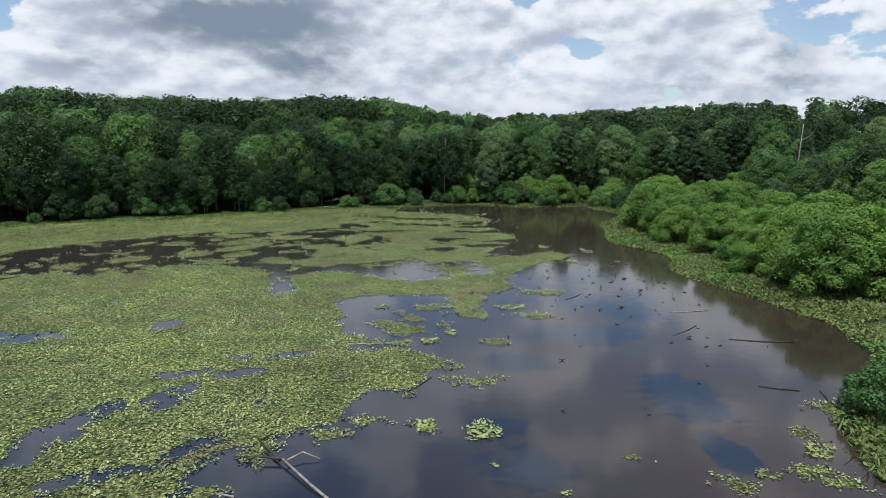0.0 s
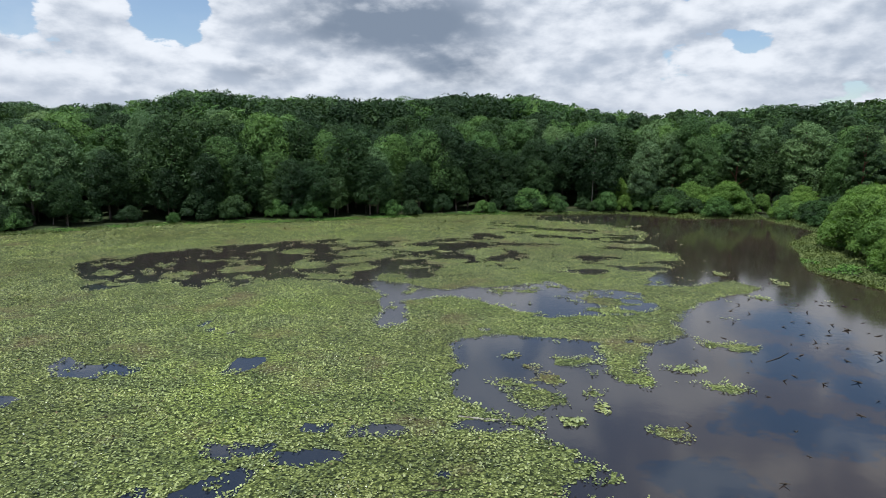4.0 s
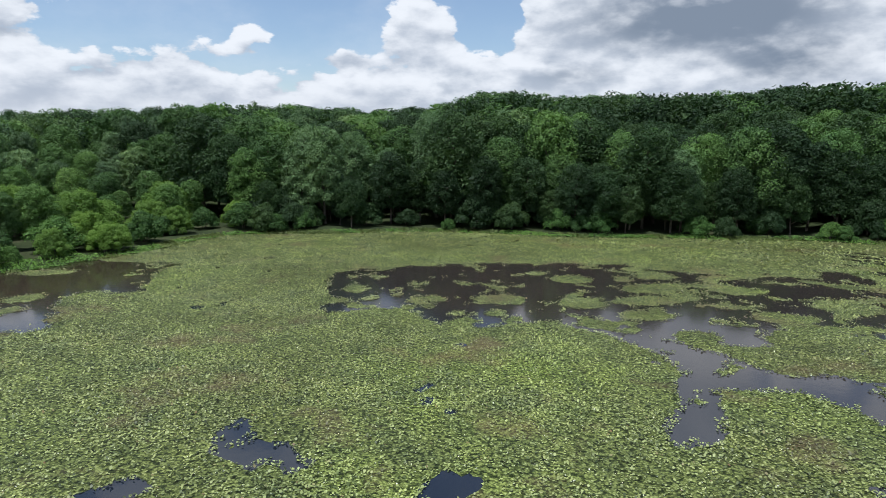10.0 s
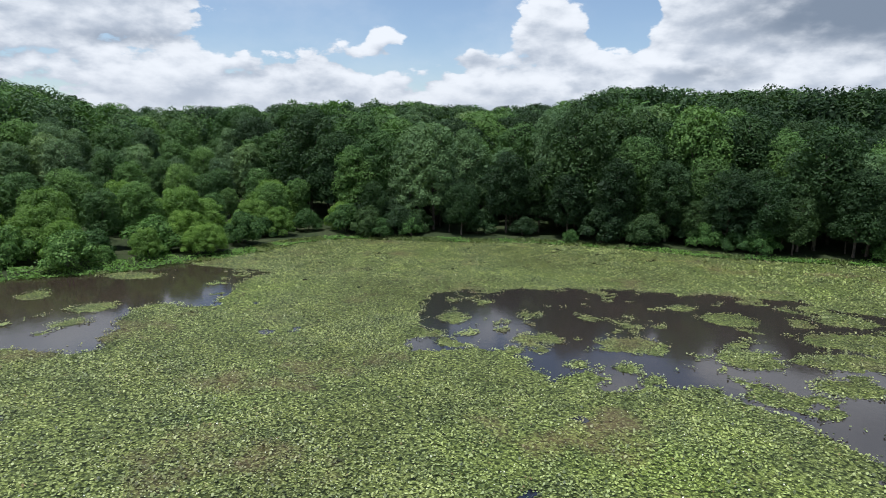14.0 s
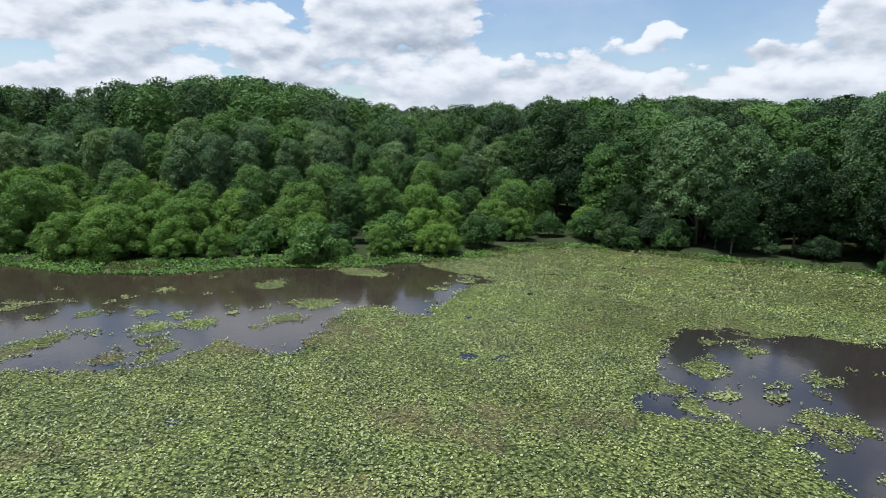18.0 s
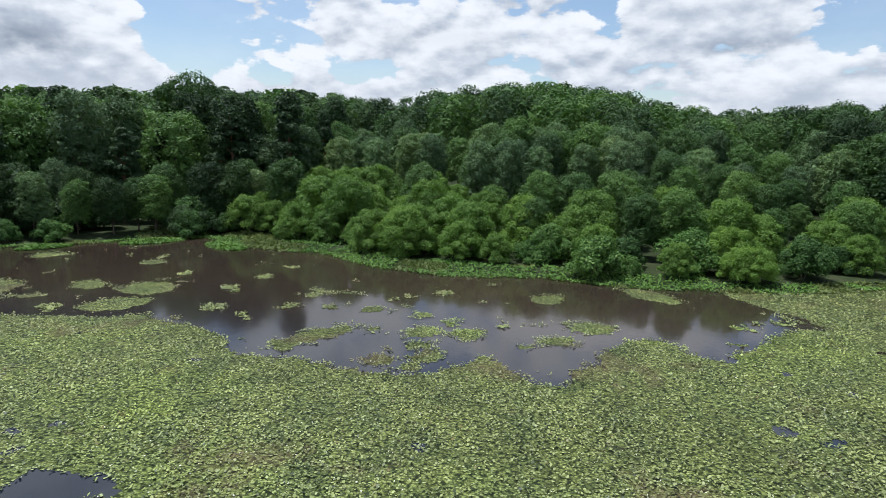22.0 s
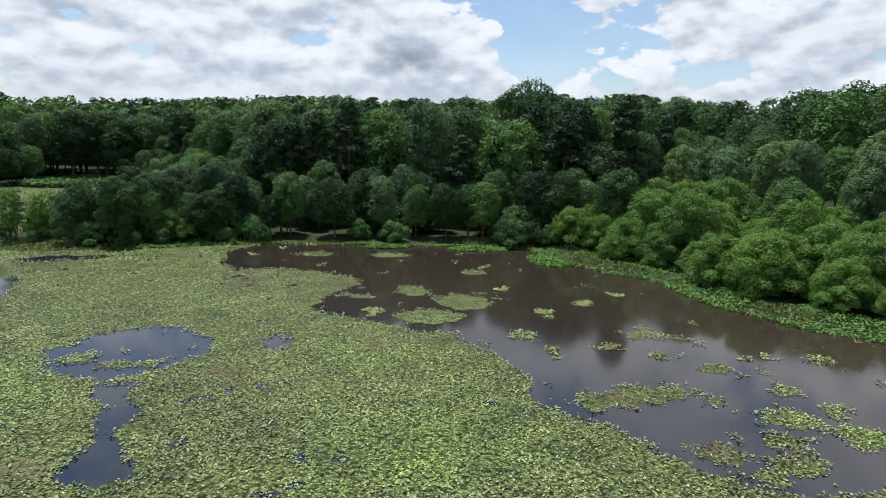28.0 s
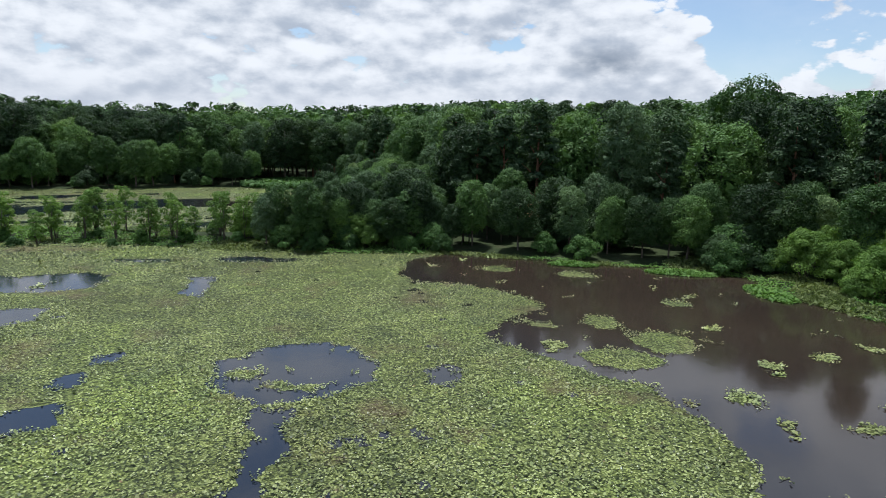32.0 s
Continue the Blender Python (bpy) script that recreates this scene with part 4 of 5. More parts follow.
def make_tree(name, kind, h, leaves, bark, label, category):
    """A tree of height h at the origin: an empty with a trunk with limbs, and a crown."""
    root = tagged(new(name, None), label, category)
    C, R = crown_lobes(kind, h)
    per, size, long = LEAF[kind]
    V, T = leaf_cloud(C, R, per, size, long, flat=0.62 if kind == "pine" else 0.85, loose=0.55 if kind == "oak" else 0.42, heart=9 if kind != "young" else 0)
    crown = part("crown", mesh_from(name + "_crown", V, None, T, leaves), root)
    branches = []
    if kind in CROWNS or kind == "pine":
        top = h * (0.72 if kind != "pine" else 0.93)
        r0 = h * 0.013
        branches.append(([(0, 0, -0.6), (0.05, 0.02, h * 0.2), (-0.06, 0.1, h * 0.45), (0.05, 0, top)], [r0 * 1.3, r0, r0 * 0.75, r0 * 0.2]))
        for i in range(0, len(C), 4):
            c = C[i]
            z0 = max(h * 0.15, c[2] - h * 0.12)
            branches.append(([(0, 0, z0), (c[0] * 0.5, c[1] * 0.5, (z0 + c[2]) / 2 + 0.1), tuple(c)], [r0 * 0.5, r0 * 0.32, r0 * 0.1]))
    else:
        n = 4 if kind != "shrub" else 3
        for i in range(n):
            c = C[len(C) // 3 + i * 3]
            r0 = h * 0.011
            branches.append(([(0.06 * i, 0.05 * i, -0.5), (c[0] * 0.4, c[1] * 0.4, c[2] * 0.5), tuple(c)], [r0, r0 * 0.7, r0 * 0.2]))
    trunk = part("trunk", limbs_mesh(name + "_trunk", branches, bark), root)
    return root, crown, trunk


def woods_clump(kind, h, size, per):
    """A crown with fewer and larger leaf sprays, for the woods behind."""
    C, R = crown_lobes(kind, h)
    up = C[:, 2] > h * 0.36
    return leaf_cloud(C[up], R[up], per, size, 1.25, flat=0.62 if kind == "pine" else 0.85, down=-0.2, heart=5)


PROTOS = {}


def proto(key, *args):
    PROTOS.setdefault(key, []).append(make_tree(*args))


for _i in range(5):
    proto("broad", "broadleaf_tree", "broad", 15.0, M_BROAD, M_BARK, "tall leafy green broadleaf tree in the shore forest", "tree")
for _i in range(5):
    proto("oak", "oak_tree", "oak", 15.0, M_OAK, M_BARK, "tall dark green oak with a dense crown", "tree")
for _i in range(4):
    proto("pale", "poplar_tree", "pale", 15.0, M_PALE, M_BARK, "tall poplar with pale silvery green leaves", "tree")
for _i in range(3):
    proto("pine", "pine_tree", "pine", 17.0, M_PINE, M_PINEBARK, "tall dark pine with a reddish trunk", "tree")
for _i in range(4):
    proto("willow", "willow_bush", "willow", 6.0, M_WILLOW, M_BARK, "rounded bright green willow bush on the bank", "bush")
for _i in range(3):
    proto("shrub", "shore_shrub", "shrub", 3.0, M_SHRUB, M_BARK, "low green shrub at the water's edge", "shrub")
for _i in range(3):
    proto("thicket", "forest_edge_bush", "shrub", 3.0, M_OAK if _i < 2 else M_SHRUB, M_BARK, "dense dark green bush under the forest edge", "bush")
for _i in range(3):
    proto("young", "young_willow", "young", 6.0, M_WILLOW, M_BARK, "slender young willow with feathery leaves on the dam", "tree")
HEIGHTS = {"broad": 15.0, "oak": 15.0, "pale": 15.0, "pine": 17.0, "willow": 6.0, "shrub": 3.0, "young": 6.0, "thicket": 3.0}
GROUPS = {"broad": "broadleaf trees of the shore forest", "oak": "dark oaks of the shore forest", "pale": "pale poplars of the shore forest",
          "pine": "pines behind the ponds", "willow": "willow bushes on the banks", "shrub": "shrubs along the water", "young": "young willows on the dam", "thicket": "bushes under the forest edge"}
placed = {k: 0 for k in PROTOS}


def plant(key, x, y, h, z=None):
    """One tree of about that height, standing on the ground."""
    i = placed[key]
    placed[key] += 1
    root, crown, trunk = PROTOS[key][i % len(PROTOS[key])]
    k = h / HEIGHTS[key]
    if z is None:
        z = float(height(np.array([x]), np.array([y]))[0])
    sx = k * rng.uniform(0.88, 1.15)
    m = Matrix.LocRotScale((x, y, z), Euler((rng.normal(0, 0.03), rng.normal(0, 0.03), rng.uniform(0, 6.28))), (sx, sx, k))
    if i < len(PROTOS[key]):
        root.matrix_basis = m
        return tagged(root, group=GROUPS[key])
    tree = tagged(new(root.name.split(".")[0], None), root["label"], root["category"], GROUPS[key])
    tree.matrix_basis = m
    part("crown", crown.data, tree)
    part("trunk", trunk.data, tree)
    return tree


def seen_side(x, y):
    return not (x > 2 and y < 14) and not (y < -58 and x > -8) and not (x > 14 and y < 16)


SKYLINE = [(-40, 3.9), (-31, 3.8), (-14, 3.1), (-4, 2.7), (1, 3.6), (4, 4.2), (8, 4.5), (12, 4.3), (20, 4.0), (30, 4.2), (36, 4.8), (43, 3.5), (50, 3.6),
           (57, 3.9), (64, 3.4), (69, 3.0), (76, 2.7), (80, 3.2), (86, 4.6), (92, 4.9), (98, 4.5), (104, 3.1), (110, 3.6), (117, 4.1),
           (124, 3.9), (131, 3.3), (142, 3.4), (152, 2.7), (166, 2.5), (175, 2.2), (190, 2.8)]


def canopy_top(x, y, far=True):
    """The height above the water that the forest's roof reaches at a place: a rolling crest all round the ponds."""
    a = math.degrees(math.atan2(-(x + 12), y - 28))
    ex, ey = (-2, 10) if a < 35 else ((-16, 35) if a < 110 else (-27, 35))
    a = math.degrees(math.atan2(-(x - ex), y - ey))
    if a < -60:
        a += 360
    e = float(np.interp(a, [p[0] for p in SKYLINE], [p[1] for p in SKYLINE]))
    if not far:
        e = min(e, 3.9)
    return 11.8 + math.hypot(x - ex, y - ey) * math.tan(radians(e))


def shore_type(x, y, d):
    """What grows at a place d metres inland: a kind and a height, or None."""
    u = rng.uniform()
    north = y > 70 and x < 12
    corner = y > 95 and x >= 2
    east = x > 15 and y <= 110
    west = x < -60 and 2 < y <= 74
    dam = -66 < x < 8 and -75 < y < -18
    southwest = x <= -60 and y <= 2
    if east:
        if d < 4.2 or (y < 47 and x < 35 and d < 11):
            return ("shrub", rng.uniform(0.8, 1.5)) if d > 3 and u < 0.2 else None
        if d < 20:
            return ("willow", rng.uniform(4.0, 7.4)) if u < 0.85 else ("shrub", rng.uniform(2.0, 3.5))
        return (("broad", "pale", "oak", "pine", "broad")[int(u * 5)], rng.uniform(7, 11) + min(5, (d - 20) * 0.12))
    if west:
        if d < (3.3 if 6 < y < 36 else 2.0):
            return None
        if d < 8:
            return ("willow", rng.uniform(2.6, 5.2)) if u < (0.9 if y < 32 else 0.5) else ("shrub", rng.uniform(1.8, 4.2))
        if d < 26:
            return ("willow", rng.uniform(4.4, 7.4)) if u < (0.85 if y < 32 else 0.38) else ("broad", rng.uniform(4.8, 8.6))
        return (("broad", "pale", "broad", "pale", "pale")[int(u * 5)], rng.uniform(6.5, 10.0) + min(6.0, (d - 24) * 0.13))
    if corner:
        if d < 3.5:
            return ("shrub" if u < 0.6 else "willow", rng.uniform(2.5, 4.0))
        if d < 9:
            return ("willow", rng.uniform(3.5, 6.0)) if u < 0.6 else ("thicket", rng.uniform(3.0, 5.0))
        return (("pine", "broad", "pale", "pine", "oak")[int(u * 5)], rng.uniform(11, 16))
    if north:
        if d < 2.5:
            return ("shrub" if u < 0.5 else "thicket", rng.uniform(1.6, 3.0))
        if d < 6.5:
            return ("thicket", rng.uniform(2.0, 5.5)) if u < 0.35 else ("oak", rng.uniform(5, 10))
        if -66 < x < -24:
            return (("oak", "oak", "oak", "broad", "oak", "oak")[int(u * 6)], rng.uniform(9.0, 16.5))
        return (("oak", "pale", "broad", "oak", "pale", "broad")[int(u * 6)], rng.uniform(9.0, 16.5))
    if southwest:
        if d < 2.4:
            return ("shrub", rng.uniform(1.6, 3.4))
        if d < 12:
            return ("broad", rng.uniform(5.5, 8.5)) if u < 0.45 else (("oak", rng.uniform(5.5, 8.0)) if u < 0.70 else ("pale", rng.uniform(5.0, 8.0)))
        return (("pine", "pale", "broad", "broad", "oak", "pine")[int(u * 6)], rng.uniform(10, 17))
    if dam:
        if x < -56:
            return ("willow", rng.uniform(3.8, 6.0)) if u < 0.6 else ("thicket", rng.uniform(2.5, 4.0))
        return None
    if -60 < x < 8 and y < -25 and y > -75:
        return None
    if d < 8:
        return ("thicket", rng.uniform(2.5, 5.0)) if u < 0.5 else ("broad", rng.uniform(6.0, 11.0))
    return (("oak", "pine", "broad", "oak")[int(u * 4)], rng.uniform(12, 17))


def along_shore(poly, n, lo, hi):
    """Random places in a band along an outline, lo to hi metres outside it."""
    P = np.array(poly + poly[:1], float)
    L = np.hypot(*(P[1:] - P[:-1]).T)
    k = rng.choice(len(L), n, p=L / L.sum())
    u = rng.uniform(0, 1, n)
    d = (P[k + 1] - P[k]) / L[k][:, None]
    o = rng.uniform(lo, hi, n)
    p = P[k] + d * (u * L[k])[:, None] + np.column_stack([d[:, 1], -d[:, 0]]) * o[:, None]
    return p[:, 0], p[:, 1]


def forest_places(step, jitter):
    """Loose rows of places on land, with their distance from the water and their height."""
    xs, ys = np.meshgrid(np.arange(-185, 95, step), np.arange(-190, 235, step))
    xs = (xs + rng.uniform(-jitter, jitter, xs.shape)).ravel()
    ys = (ys + rng.uniform(-jitter, jitter, ys.shape)).ravel()
    return zip(xs, ys, shore(xs, ys), height(xs, ys))


tall_trees = []


def rising_trees(stand):
    """Which trees of the stands rise over those in front of them, as seen from over the ponds."""
    out = set()
    for ex, ey in ((-2, 10), (-14, 33), (-28, 34)):
        roof = {}
        for x, y, z, h, far in sorted([(*t, False) for t in tall_trees] + [(*t, True) for t in stand], key=lambda t: math.hypot(t[0] - ex, t[1] - ey)):
            r = math.hypot(x - ex, y - ey)
            a = math.degrees(math.atan2(x - ex, y - ey))
            top = math.degrees(math.atan2(z + h - 11.8, r))
            spread = math.degrees(0.2 * h / r)
            if far and top > min(roof.get(round(a), -9), roof.get(round(a + spread), -9), roof.get(round(a - spread), -9)) - 0.5:
                out.add((x, y))
            for b in range(round(a - spread), round(a + spread) + 1):
                roof[b] = max(roof.get(b, -9), top - 0.4)
    return out


def plant_forest():
    stands = {"broad": [], "oak": [], "pine": [], "pale": []}
    for inner, places in ((False, forest_places(3.4, 1.4)), (True, forest_places(5.0, 1.9))):
        for x, y, d, z in places:
            if d < 0.8 or d > 120 or (d > 9) != inner or not seen_side(x, y):
                continue
            if d > 45 and rng.uniform() < 0.35:
                continue
            kind = shore_type(x, y, d)
            if math.hypot(x + 94, y + 41) < 6 or math.hypot((x + 79) / 1.3, y + 108) < 9:
                continue
            if kind is None:
                continue
            key, h = kind
            if d > 9:
                cap = canopy_top(x, y, d > 50) - z
                if cap < 4:
                    continue
                h = min(h, cap * rng.uniform(0.80, 1.02)) if d < 55 else min(cap * rng.uniform(0.80, 1.0), 24)
                if d > 45 and z + h < canopy_top(x, y) - 0.028 * math.hypot(x + 15, y - 30):
                    continue
            if d < 46 or key not in stands:
                plant(key, x, y, h, z)
                tall_trees.append((x, y, z, h))
            else:
                stands[key].append((x, y, z, h))
    # low bushes that close the forest's edge down to the water
    ex, ey = along_shore(POND, 300, 0.3, 9.0)
    for x, y, d, z in zip(ex, ey, shore(ex, ey), height(ex, ey)):
        if 0.3 < d < 9 and seen_side(x, y) and placed["thicket"] < 330:
            if (y > 72 and x < 10) or (x < -56 and y < -2) or (y > 100):
                if math.sin(x * 0.21) + math.sin(y * 0.17 + x * 0.05) > -0.2 and d > 1.2:
                    plant("thicket", x, y, rng.uniform(1.4, 4.2) + 0.15 * d, z)
            elif x < -60 and 4 < y < 34 and d > 3.4:
                plant("willow", x, y, rng.uniform(1.6, 2.8), z)
    # woods on the hills out to the horizon
    for ring, gap in ((150, 9.0), (230, 12.0), (340, 16.0), (520, 24.0)):
        for k in range(3):
            r = ring * (1 + 0.09 * k)
            n = int(2 * math.pi * r / gap)
            for a in np.linspace(0, 2 * math.pi, n, endpoint=False) + rng.uniform(0, 1):
                x, y = -25 + r * math.cos(a) + rng.uniform(-4, 4), 15 + r * math.sin(a) + rng.uniform(-4, 4)
                if x > 60 and y < 10 or (x > -20 and y < -140 and ring < 200):
                    continue
                d1 = float(shore(np.array([x]), np.array([y]))[0])
                if d1 < 118:
                    continue
                key = ("broad", "oak", "pine", "oak")[int(rng.uniform() * 4)]
                z = float(height(np.array([x]), np.array([y]))[0])
                cap = canopy_top(x, y) - z
                if cap < 5:
                    continue
                stands[key].append((x, y, z, min(rng.uniform(12, 19), cap * rng.uniform(0.85, 1.0))))
    for _ in range(420):
        x, y = rng.normal(-5, 120), rng.normal(-585, 45)
        stands["oak"].append((x, y, float(height(np.array([x]), np.array([y]))[0]) - 4, rng.uniform(7, 10)))
    crest = rising_trees([t for rows in stands.values() for t in rows])
    for key, mat in (("broad", M_BROAD_FAR), ("oak", M_OAK_FAR), ("pine", M_PINE_FAR), ("pale", M_PALE_FAR)):
        protos = [woods_clump(key, 15.0, 0.32, 70) for _ in range(4)]
        light = [woods_clump(key, 15.0, 0.70, 15) for _ in range(4)]
        V, T, base = [], [], 0
        for i, (x, y, z, h) in enumerate(stands[key]):
            v, t = (protos if (x, y) in crest and math.hypot(x + 20, y - 25) < 190 else light)[i % 4]
            k = h / 15.0
            a = rng.uniform(0, 6.28)
            c, s = math.cos(a), math.sin(a)
            w = v @ np.array([[c, s, 0], [-s, c, 0], [0, 0, 1]]) * np.array([k * 1.15, k * 1.15, k]) + np.array([x, y, z])
            V.append(w)
            T.append(t + base)
            base += len(v)
        if not V:
            continue
        ob = new("far_woods", mesh_from("far_woods", np.concatenate(V), None, np.concatenate(T), mat))
        tagged(ob, {"broad": "green broadleaf woods on the hills behind", "oak": "dark oak woods on the hills behind", "pine": "dark pine woods on the hills behind",
                    "pale": "pale poplars among the woods behind"}[key], "woods", kind="stuff")


plant_forest()
# trees that stand out from the forest
plant("broad", -113.0, -21.0, 19.5)
plant("pale", -100.0, -2.5, 11.0)
plant("pale", -108.0, 43.5, 10.5)
plant("pale", -78.0, 85.5, 7.0)
plant("pale", -34.0, 108.5, 11.0)
plant("pale", 9.0, 124.0, 12.0)


# ---------------------------------------------------------------- grass and water plants on the banks
def tufts(name, xs, ys, hs, blades, mat, label, lean=0.35, wide=0.06):
    """Tufts of blades standing on the ground, joined."""
    n = len(xs)
    zs = np.maximum(height(xs, ys), 0.0)
    x = np.repeat(xs, blades) + rng.normal(0, 0.14, n * blades)
    y = np.repeat(ys, blades) + rng.normal(0, 0.14, n * blades)
    z, h = np.repeat(zs, blades) - 0.03, np.repeat(hs, blades) * rng.uniform(0.6, 1.2, n * blades)
    a = rng.uniform(0, 6.28, n * blades)
    lx, ly = rng.normal(0, lean, n * blades) * h, rng.normal(0, lean, n * blades) * h
    w = wide * rng.uniform(0.6, 1.5, n * blades)
    cx, cy = np.cos(a) * w, np.sin(a) * w
    p = np.stack([np.stack([x - cx, y - cy, z], -1), np.stack([x + cx, y + cy, z], -1),
                  np.stack([x + lx + cx * 0.4, y + ly + cy * 0.4, z + h], -1), np.stack([x + lx - cx * 0.4, y + ly - cy * 0.4, z + h * 0.96], -1)], 1)
    q = np.arange(n * blades * 4).reshape(-1, 4)
    ob = new(name, mesh_from(name, p.reshape(-1, 3), q, None, mat))
    return tagged(ob, label, "grass", kind="stuff")


def leaf_bed(name, x, y, top, size, mat, label):
    """Low leafy cover: small tilted leaves in soft mounds."""
    n = len(x)
    z = np.maximum(height(x, y), 0.0) + top * rng.uniform(0.2, 1.0, n)
    a = rng.uniform(0, 6.28, n)
    s = size * rng.uniform(0.6, 1.4, n)
    tx, ty = rng.normal(0, 0.45, n), rng.normal(0, 0.45, n)
    P = []
    for da, k in ((0, 1.3), (1.9, 0.7), (3.14, 1.0), (4.3, 0.7)):
        vx, vy = np.cos(a + da) * s * k, np.sin(a + da) * s * k
        P.append(np.stack([x + vx, y + vy, z + vx * tx + vy * ty], -1))
    ob = new(name, mesh_from(name, np.stack(P, 1).reshape(-1, 3), np.arange(n * 4).reshape(-1, 4), None, mat))
    return tagged(ob, label, "plants", kind="stuff")


def bank_plants():
    x, y = along_shore(POND, 330000, -3, 11)
    d = shore(x, y)
    east = x > 10
    west = (x < -62) & (y > -8) & (y < 50)
    keep = (d > -0.8) & (d < np.where(east, 10.0, np.where(west, np.clip(4.4 + 12 * fbm(x / 9.0, y / 9.0, 2, 88), 3.0, 7.5), np.where(y < -24, 4.5, np.where(y < -5, 0.6, 1.4)))))
    keep &= ~((x > 5) & (y < 8)) & ~((x > -5) & (y < 0))
    x, y, d, east, west = x[keep], y[keep], d[keep], east[keep], west[keep]
    lush = fbm(x / 5.0, y / 5.0, 3, 61) + np.where(west & (y > 8), 0.18, 0.0) - 0.16 * east
    g = (lush < 0.02) & (rng.uniform(0, 1, len(x)) < 0.25)
    tufts("marsh_grass", x[g], y[g], rng.uniform(0.15, 0.4, g.sum()), 3, M_GRASS, "yellowish green marsh grass along the bank", 0.5, 0.035)
    mound = 0.12 + 0.35 * np.clip(fbm(x / 1.5, y / 1.5, 2, 15) + 0.4, 0, 1)
    s = lush >= 0.02
    leaf_bed("water_plants", x[s], y[s], mound[s], 0.095, M_SEDGE, "bright green low water plants at the edge")
    s = (lush < 0.02)
    leaf_bed("marsh_herbs", x[s], y[s], mound[s] * 0.6, 0.12, M_GRASS, "yellowish green low herbs on the muddy bank")
    # small green islets in the southwestern corner, and the grassy slope beyond the upper pond
    for px, py, a, b, turn in ((-73.3, -11.6, 2.4, 1.0, -40), (-79.6, -4.2, 3.2, 1.3, -45), (-79.5, 4.2, 3.0, 1.6, 60)):
        r, q = np.sqrt(rng.uniform(0, 1, 1600)), rng.uniform(0, 6.28, 1600)
        c, sn = math.cos(radians(turn)), math.sin(radians(turn))
        u, v = r * np.cos(q) * a, r * np.sin(q) * b
        ob = leaf_bed("grassy_islet", px + u * c - v * sn, py + u * sn + v * c, 0.10 + 0.35 * (1 - r), 0.13, M_SEDGE, "small low islet of bright green water plants")
        tagged(ob, category="islet", group="grassy islets", kind="thing")
    r, q = np.sqrt(rng.uniform(0, 1, 9000)), rng.uniform(0, 6.28, 9000)
    leaf_bed("bank_grass", -79 + 12 * r * np.cos(q), -108 + 9 * r * np.sin(q), 0.5 + 0.5 * r, 0.30, M_SHRUB, "sunlit green grassy slope beyond the upper pond")


bank_plants()
clay_x, clay_y = -94.5, -41.5
clay = new("clay_bank", grid_mesh("clay_bank", np.linspace(-99, -90, 12), np.linspace(-46, -37, 12),
                                  lambda x, y: height(x, y) - 0.4 + 2.6 * np.exp(-((x - clay_x) / 2.6) ** 2 - ((y - clay_y) / 2.6) ** 2) + 0.3 * fbm(x, y, 3, 8), M_CLAY))
tagged(clay, "bare reddish clay bank between the pine trunks", "bank")


def plant_dam():
    """A loose row of young willows along the dam between the two ponds."""
    for i in range(46):
        u = i / 45.0
        x, y = -60 + 54 * u + rng.normal(0, 0.8), -33.5 - 30 * u + rng.normal(0, 1.5)
        plant("young", x, y + 2.2, rng.uniform(3.4, 5.8))
        if i < 9:
            plant("willow", x + rng.normal(0, 1), y + 1.0, rng.uniform(3.0, 4.6))
        if i % 2:
            plant("shrub", x + rng.normal(0, 1), y + 2.5 + rng.normal(0, 1.2), rng.uniform(1.0, 2.0))


plant_dam()
# the western end of the dam, overgrown down to the water
for _i in range(26):
    _u, _k = (_i + rng.uniform(0, 1)) / 26.0, rng.uniform(1.2, 5.5)
    _x, _y = -68 + 19 * _u - 0.5 * _k, -20.5 - 10.5 * _u - 0.86 * _k
    if _i % 4 == 3:
        plant("shrub", _x + 0.8, _y + 1.0, rng.uniform(1.4, 2.6))
    else:
        plant(("broad", "pale", "oak")[_i % 4], _x, _y, rng.uniform(4.2, 7.2))
plant("shrub", 19.6, 26.0, 2.6)
plant("shrub", 21.6, 26.4, 2.2)
plant("shrub", 21.0, 24.0, 3.0)


# ---------------------------------------------------------------- dead wood
def log_thing(name, branches, mat, label, category="log", group=""):
    return tagged(new(name, limbs_mesh(name, branches, mat)), label, category, group)


def floating_log(x0, y0, x1, y1, r, mat, label, rise=0.0):
    mid = ((x0 + x1) / 2 + (y1 - y0) * 0.04, (y0 + y1) / 2 - (x1 - x0) * 0.04, 0.02 + rise * 0.4)
    return log_thing("floating_log", [([(x0, y0, 0.0), mid, (x1, y1, 0.03 + rise)], [r * 0.6, r * 0.5, r * 0.28])], mat, label, "log", "floating logs")


fork = tagged(new("fallen_branch", None), "forked bleached dead branch lying in the water beside the lilies", "branch")
part("stem", limbs_mesh("stem", [([(-3.2, 18.4, -0.02), (-4.9, 20.2, 0.12), (-6.3, 21.9, 0.18)], [0.06, 0.055, 0.04])], M_DEADWOOD), fork)
part("limb", limbs_mesh("limb", [([(-6.3, 21.9, 0.18), (-7.2, 22.0, 0.22), (-8.3, 22.3, 0.05)], [0.05, 0.04, 0.02])], M_WETWOOD), fork)
part("limb", limbs_mesh("limb", [([(-6.1, 21.8, 0.18), (-5.6, 22.3, 0.25), (-4.9, 22.1, 0.08)], [0.045, 0.035, 0.015])], M_DEADWOOD), fork)
part("limb", limbs_mesh("limb", [([(-6.4, 21.9, 0.1), (-7.6, 23.4, 0.16), (-7.2, 24.4, 0.06)], [0.05, 0.04, 0.02])], M_WETWOOD), fork)
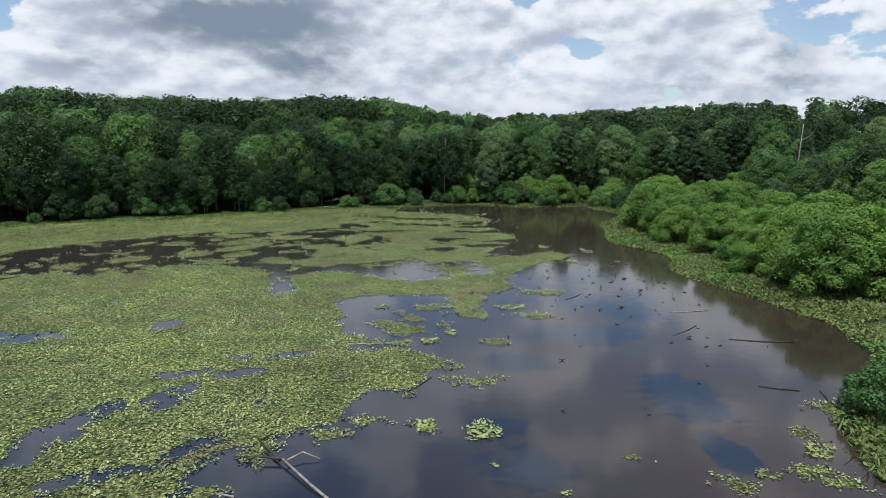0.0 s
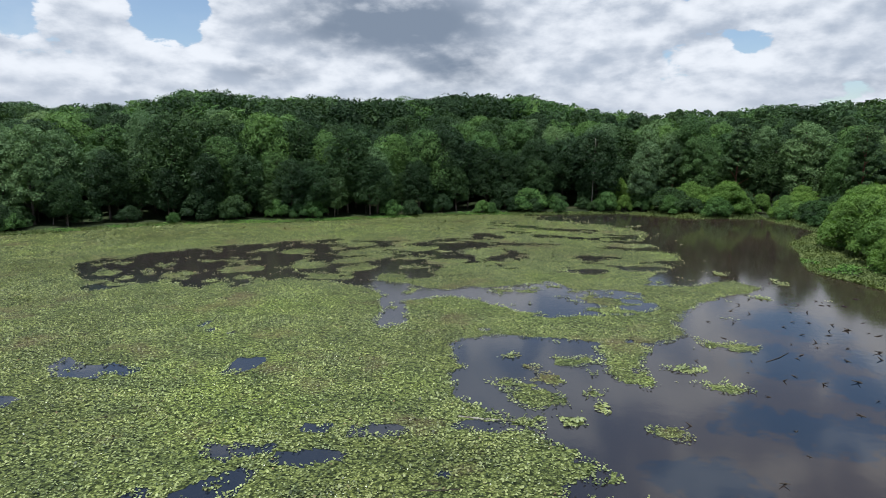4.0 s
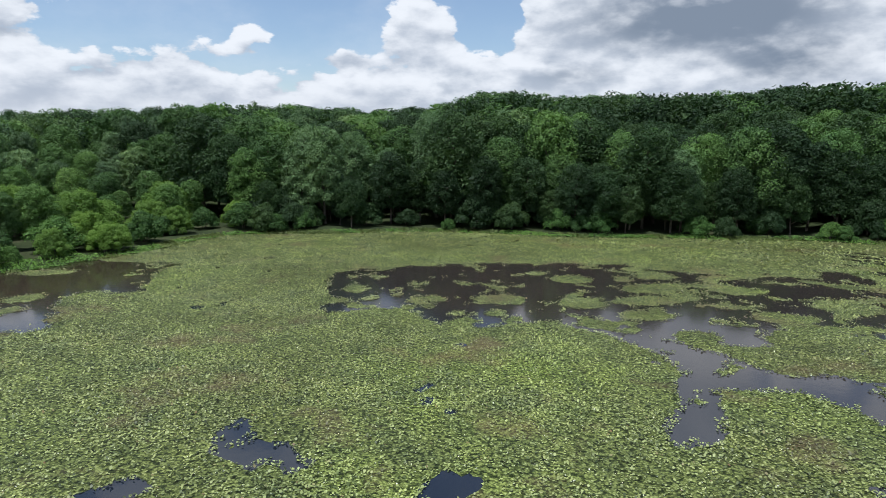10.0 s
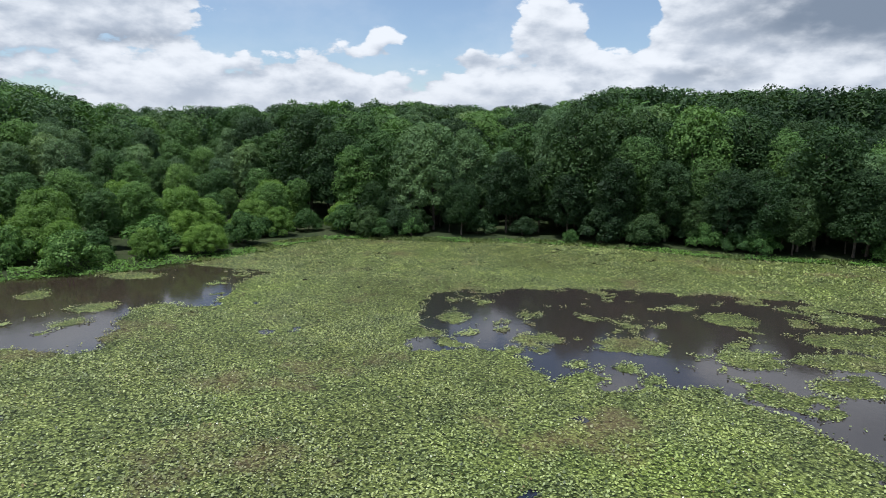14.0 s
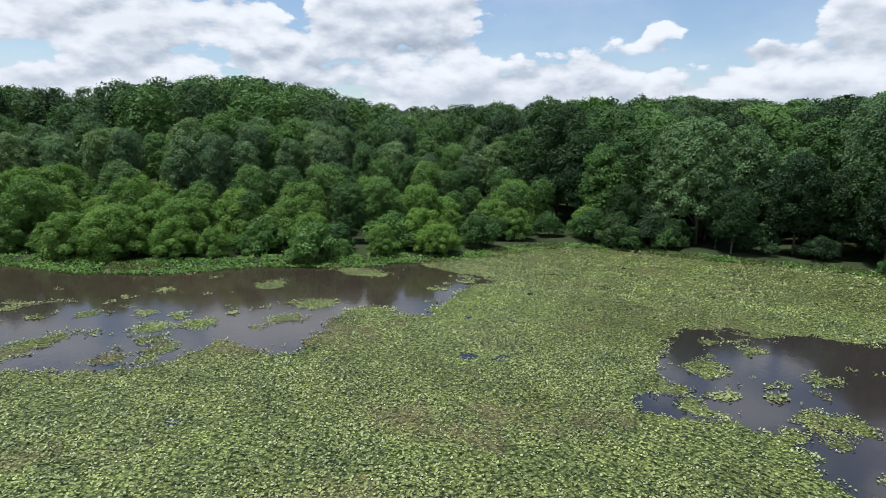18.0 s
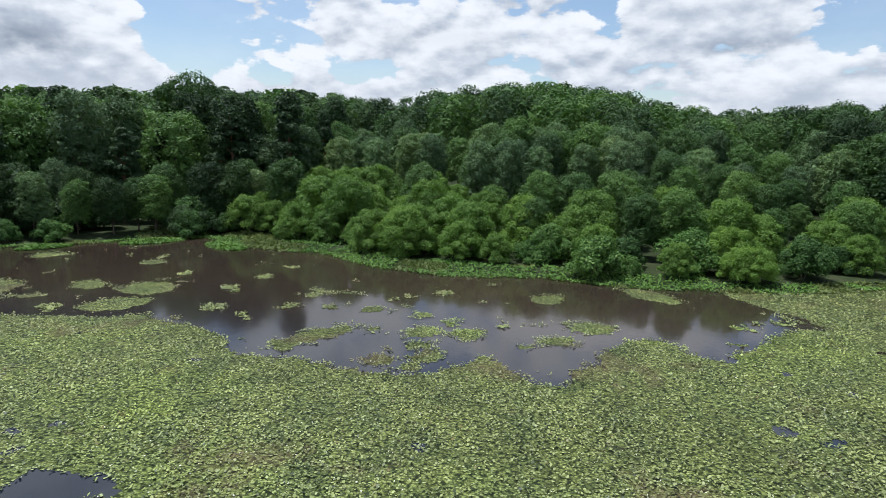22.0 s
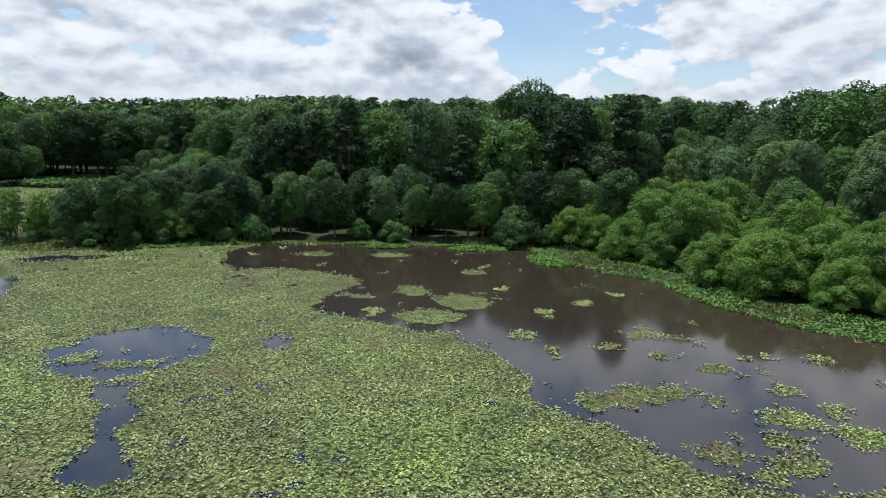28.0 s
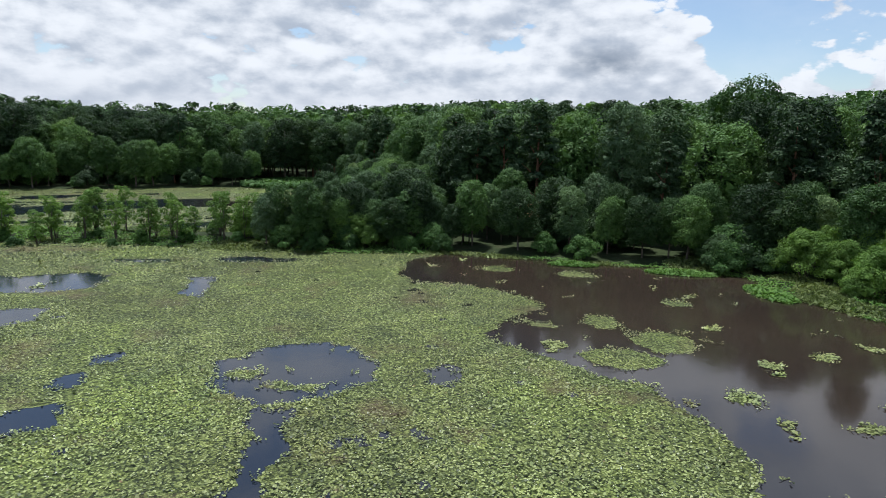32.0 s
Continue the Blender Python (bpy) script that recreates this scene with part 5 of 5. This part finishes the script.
for _l in ((-7.4, 19.6, -8.4, 19.8, 0.07), (-5.9, 36.2, -3.4, 36.3, 0.09), (-6.0, 30.0, -4.6, 30.4, 0.07), (17.8, 37.2, 21.6, 36.6, 0.08),
           (15.8, 29.6, 17.6, 29.0, 0.08), (18.6, 29.0, 18.2, 26.6, 0.10), (-2.1, 28.6, -0.7, 30.8, 0.06), (9.5, 47.0, 11.2, 49.0, 0.05),
           (14.6, 38.0, 17.0, 40.2, 0.05), (16.5, 43.5, 19.4, 44.0, 0.06)):
    floating_log(*_l, M_DEADWOOD if rng.uniform() < 0.4 else M_WETWOOD, "thin dead branch floating in the murky water")


def stick_field():
    """Short sticks and stubs that stand out of the shallow eastern arm."""
    meshes = []
    for i in range(6):
        a = rng.uniform(0, 6.28)
        h, l = rng.uniform(0.03, 0.14), rng.uniform(0.12, 0.45)
        b = [([(0, 0, -0.02), (math.cos(a) * l * 0.5, math.sin(a) * l * 0.5, h * 0.45), (math.cos(a) * l, math.sin(a) * l, h)], [0.035, 0.025, 0.012])]
        if i % 2:
            b.append(([(math.cos(a) * l * 0.4, math.sin(a) * l * 0.4, h * 0.5), (math.cos(a + 1) * l * 0.6, math.sin(a + 1) * l * 0.6, h * 1.1)], [0.025, 0.01]))
        meshes.append(limbs_mesh("dead_stick", b, M_WETWOOD))
    for i in range(110):
        x, y = rng.normal(14, 4.5), rng.normal(50, 11)
        if shore(np.array([x]), np.array([y]))[0] > -1 or lily_cover(np.array([x]), np.array([y]))[0] > 0:
            continue
        ob = tagged(new("dead_stick", meshes[i % 6]), "short dark dead stick poking out of shallow water", "stick", "dead sticks in the shallows")
        k = rng.uniform(0.7, 1.5)
        ob.matrix_basis = Matrix.LocRotScale((x, y, 0), Euler((0, 0, rng.uniform(0, 6.28))), (k, k, k))


stick_field()


def snag(x, y, h, r, label, lean=(0, 0), twigs=3):
    root = tagged(new("dead_tree", None), label, "dead tree")
    z = float(height(np.array([x]), np.array([y]))[0])
    top = (x + lean[0], y + lean[1], z + h)
    part("trunk", limbs_mesh("dead_trunk", [([(x, y, z - 0.5), (x + lean[0] * 0.45, y + lean[1] * 0.5, z + h * 0.5), top], [r, r * 0.75, r * 0.3])], M_DEADWOOD), root)
    for i in range(twigs):
        u = 0.55 + 0.14 * i
        a = i * 2.1 + x
        p = (x + lean[0] * u, y + lean[1] * u, z + h * u)
        part("limb", limbs_mesh("dead_limb", [([p, (p[0] + math.cos(a) * h * 0.07, p[1] + math.sin(a) * h * 0.07, p[2] + h * 0.04), (p[0] + math.cos(a) * h * 0.13, p[1] + math.sin(a) * h * 0.13, p[2] + h * 0.12)],
                                                [r * 0.4, r * 0.3, r * 0.1])], M_DEADWOOD), root)
    return root


snag(0.6, 124.0, 12.3, 0.09, "bare bleached dead trunk at the edge of the forest", (0.2, 0), 2)
snag(52.0, 92.0, 14.0, 0.12, "tall bare dead tree among green woods", (0.6, 0))
snag(43.0, 60.0, 10.0, 0.20, "grey dead tree with bare branches behind the willows", (1.5, 0.5), 4)
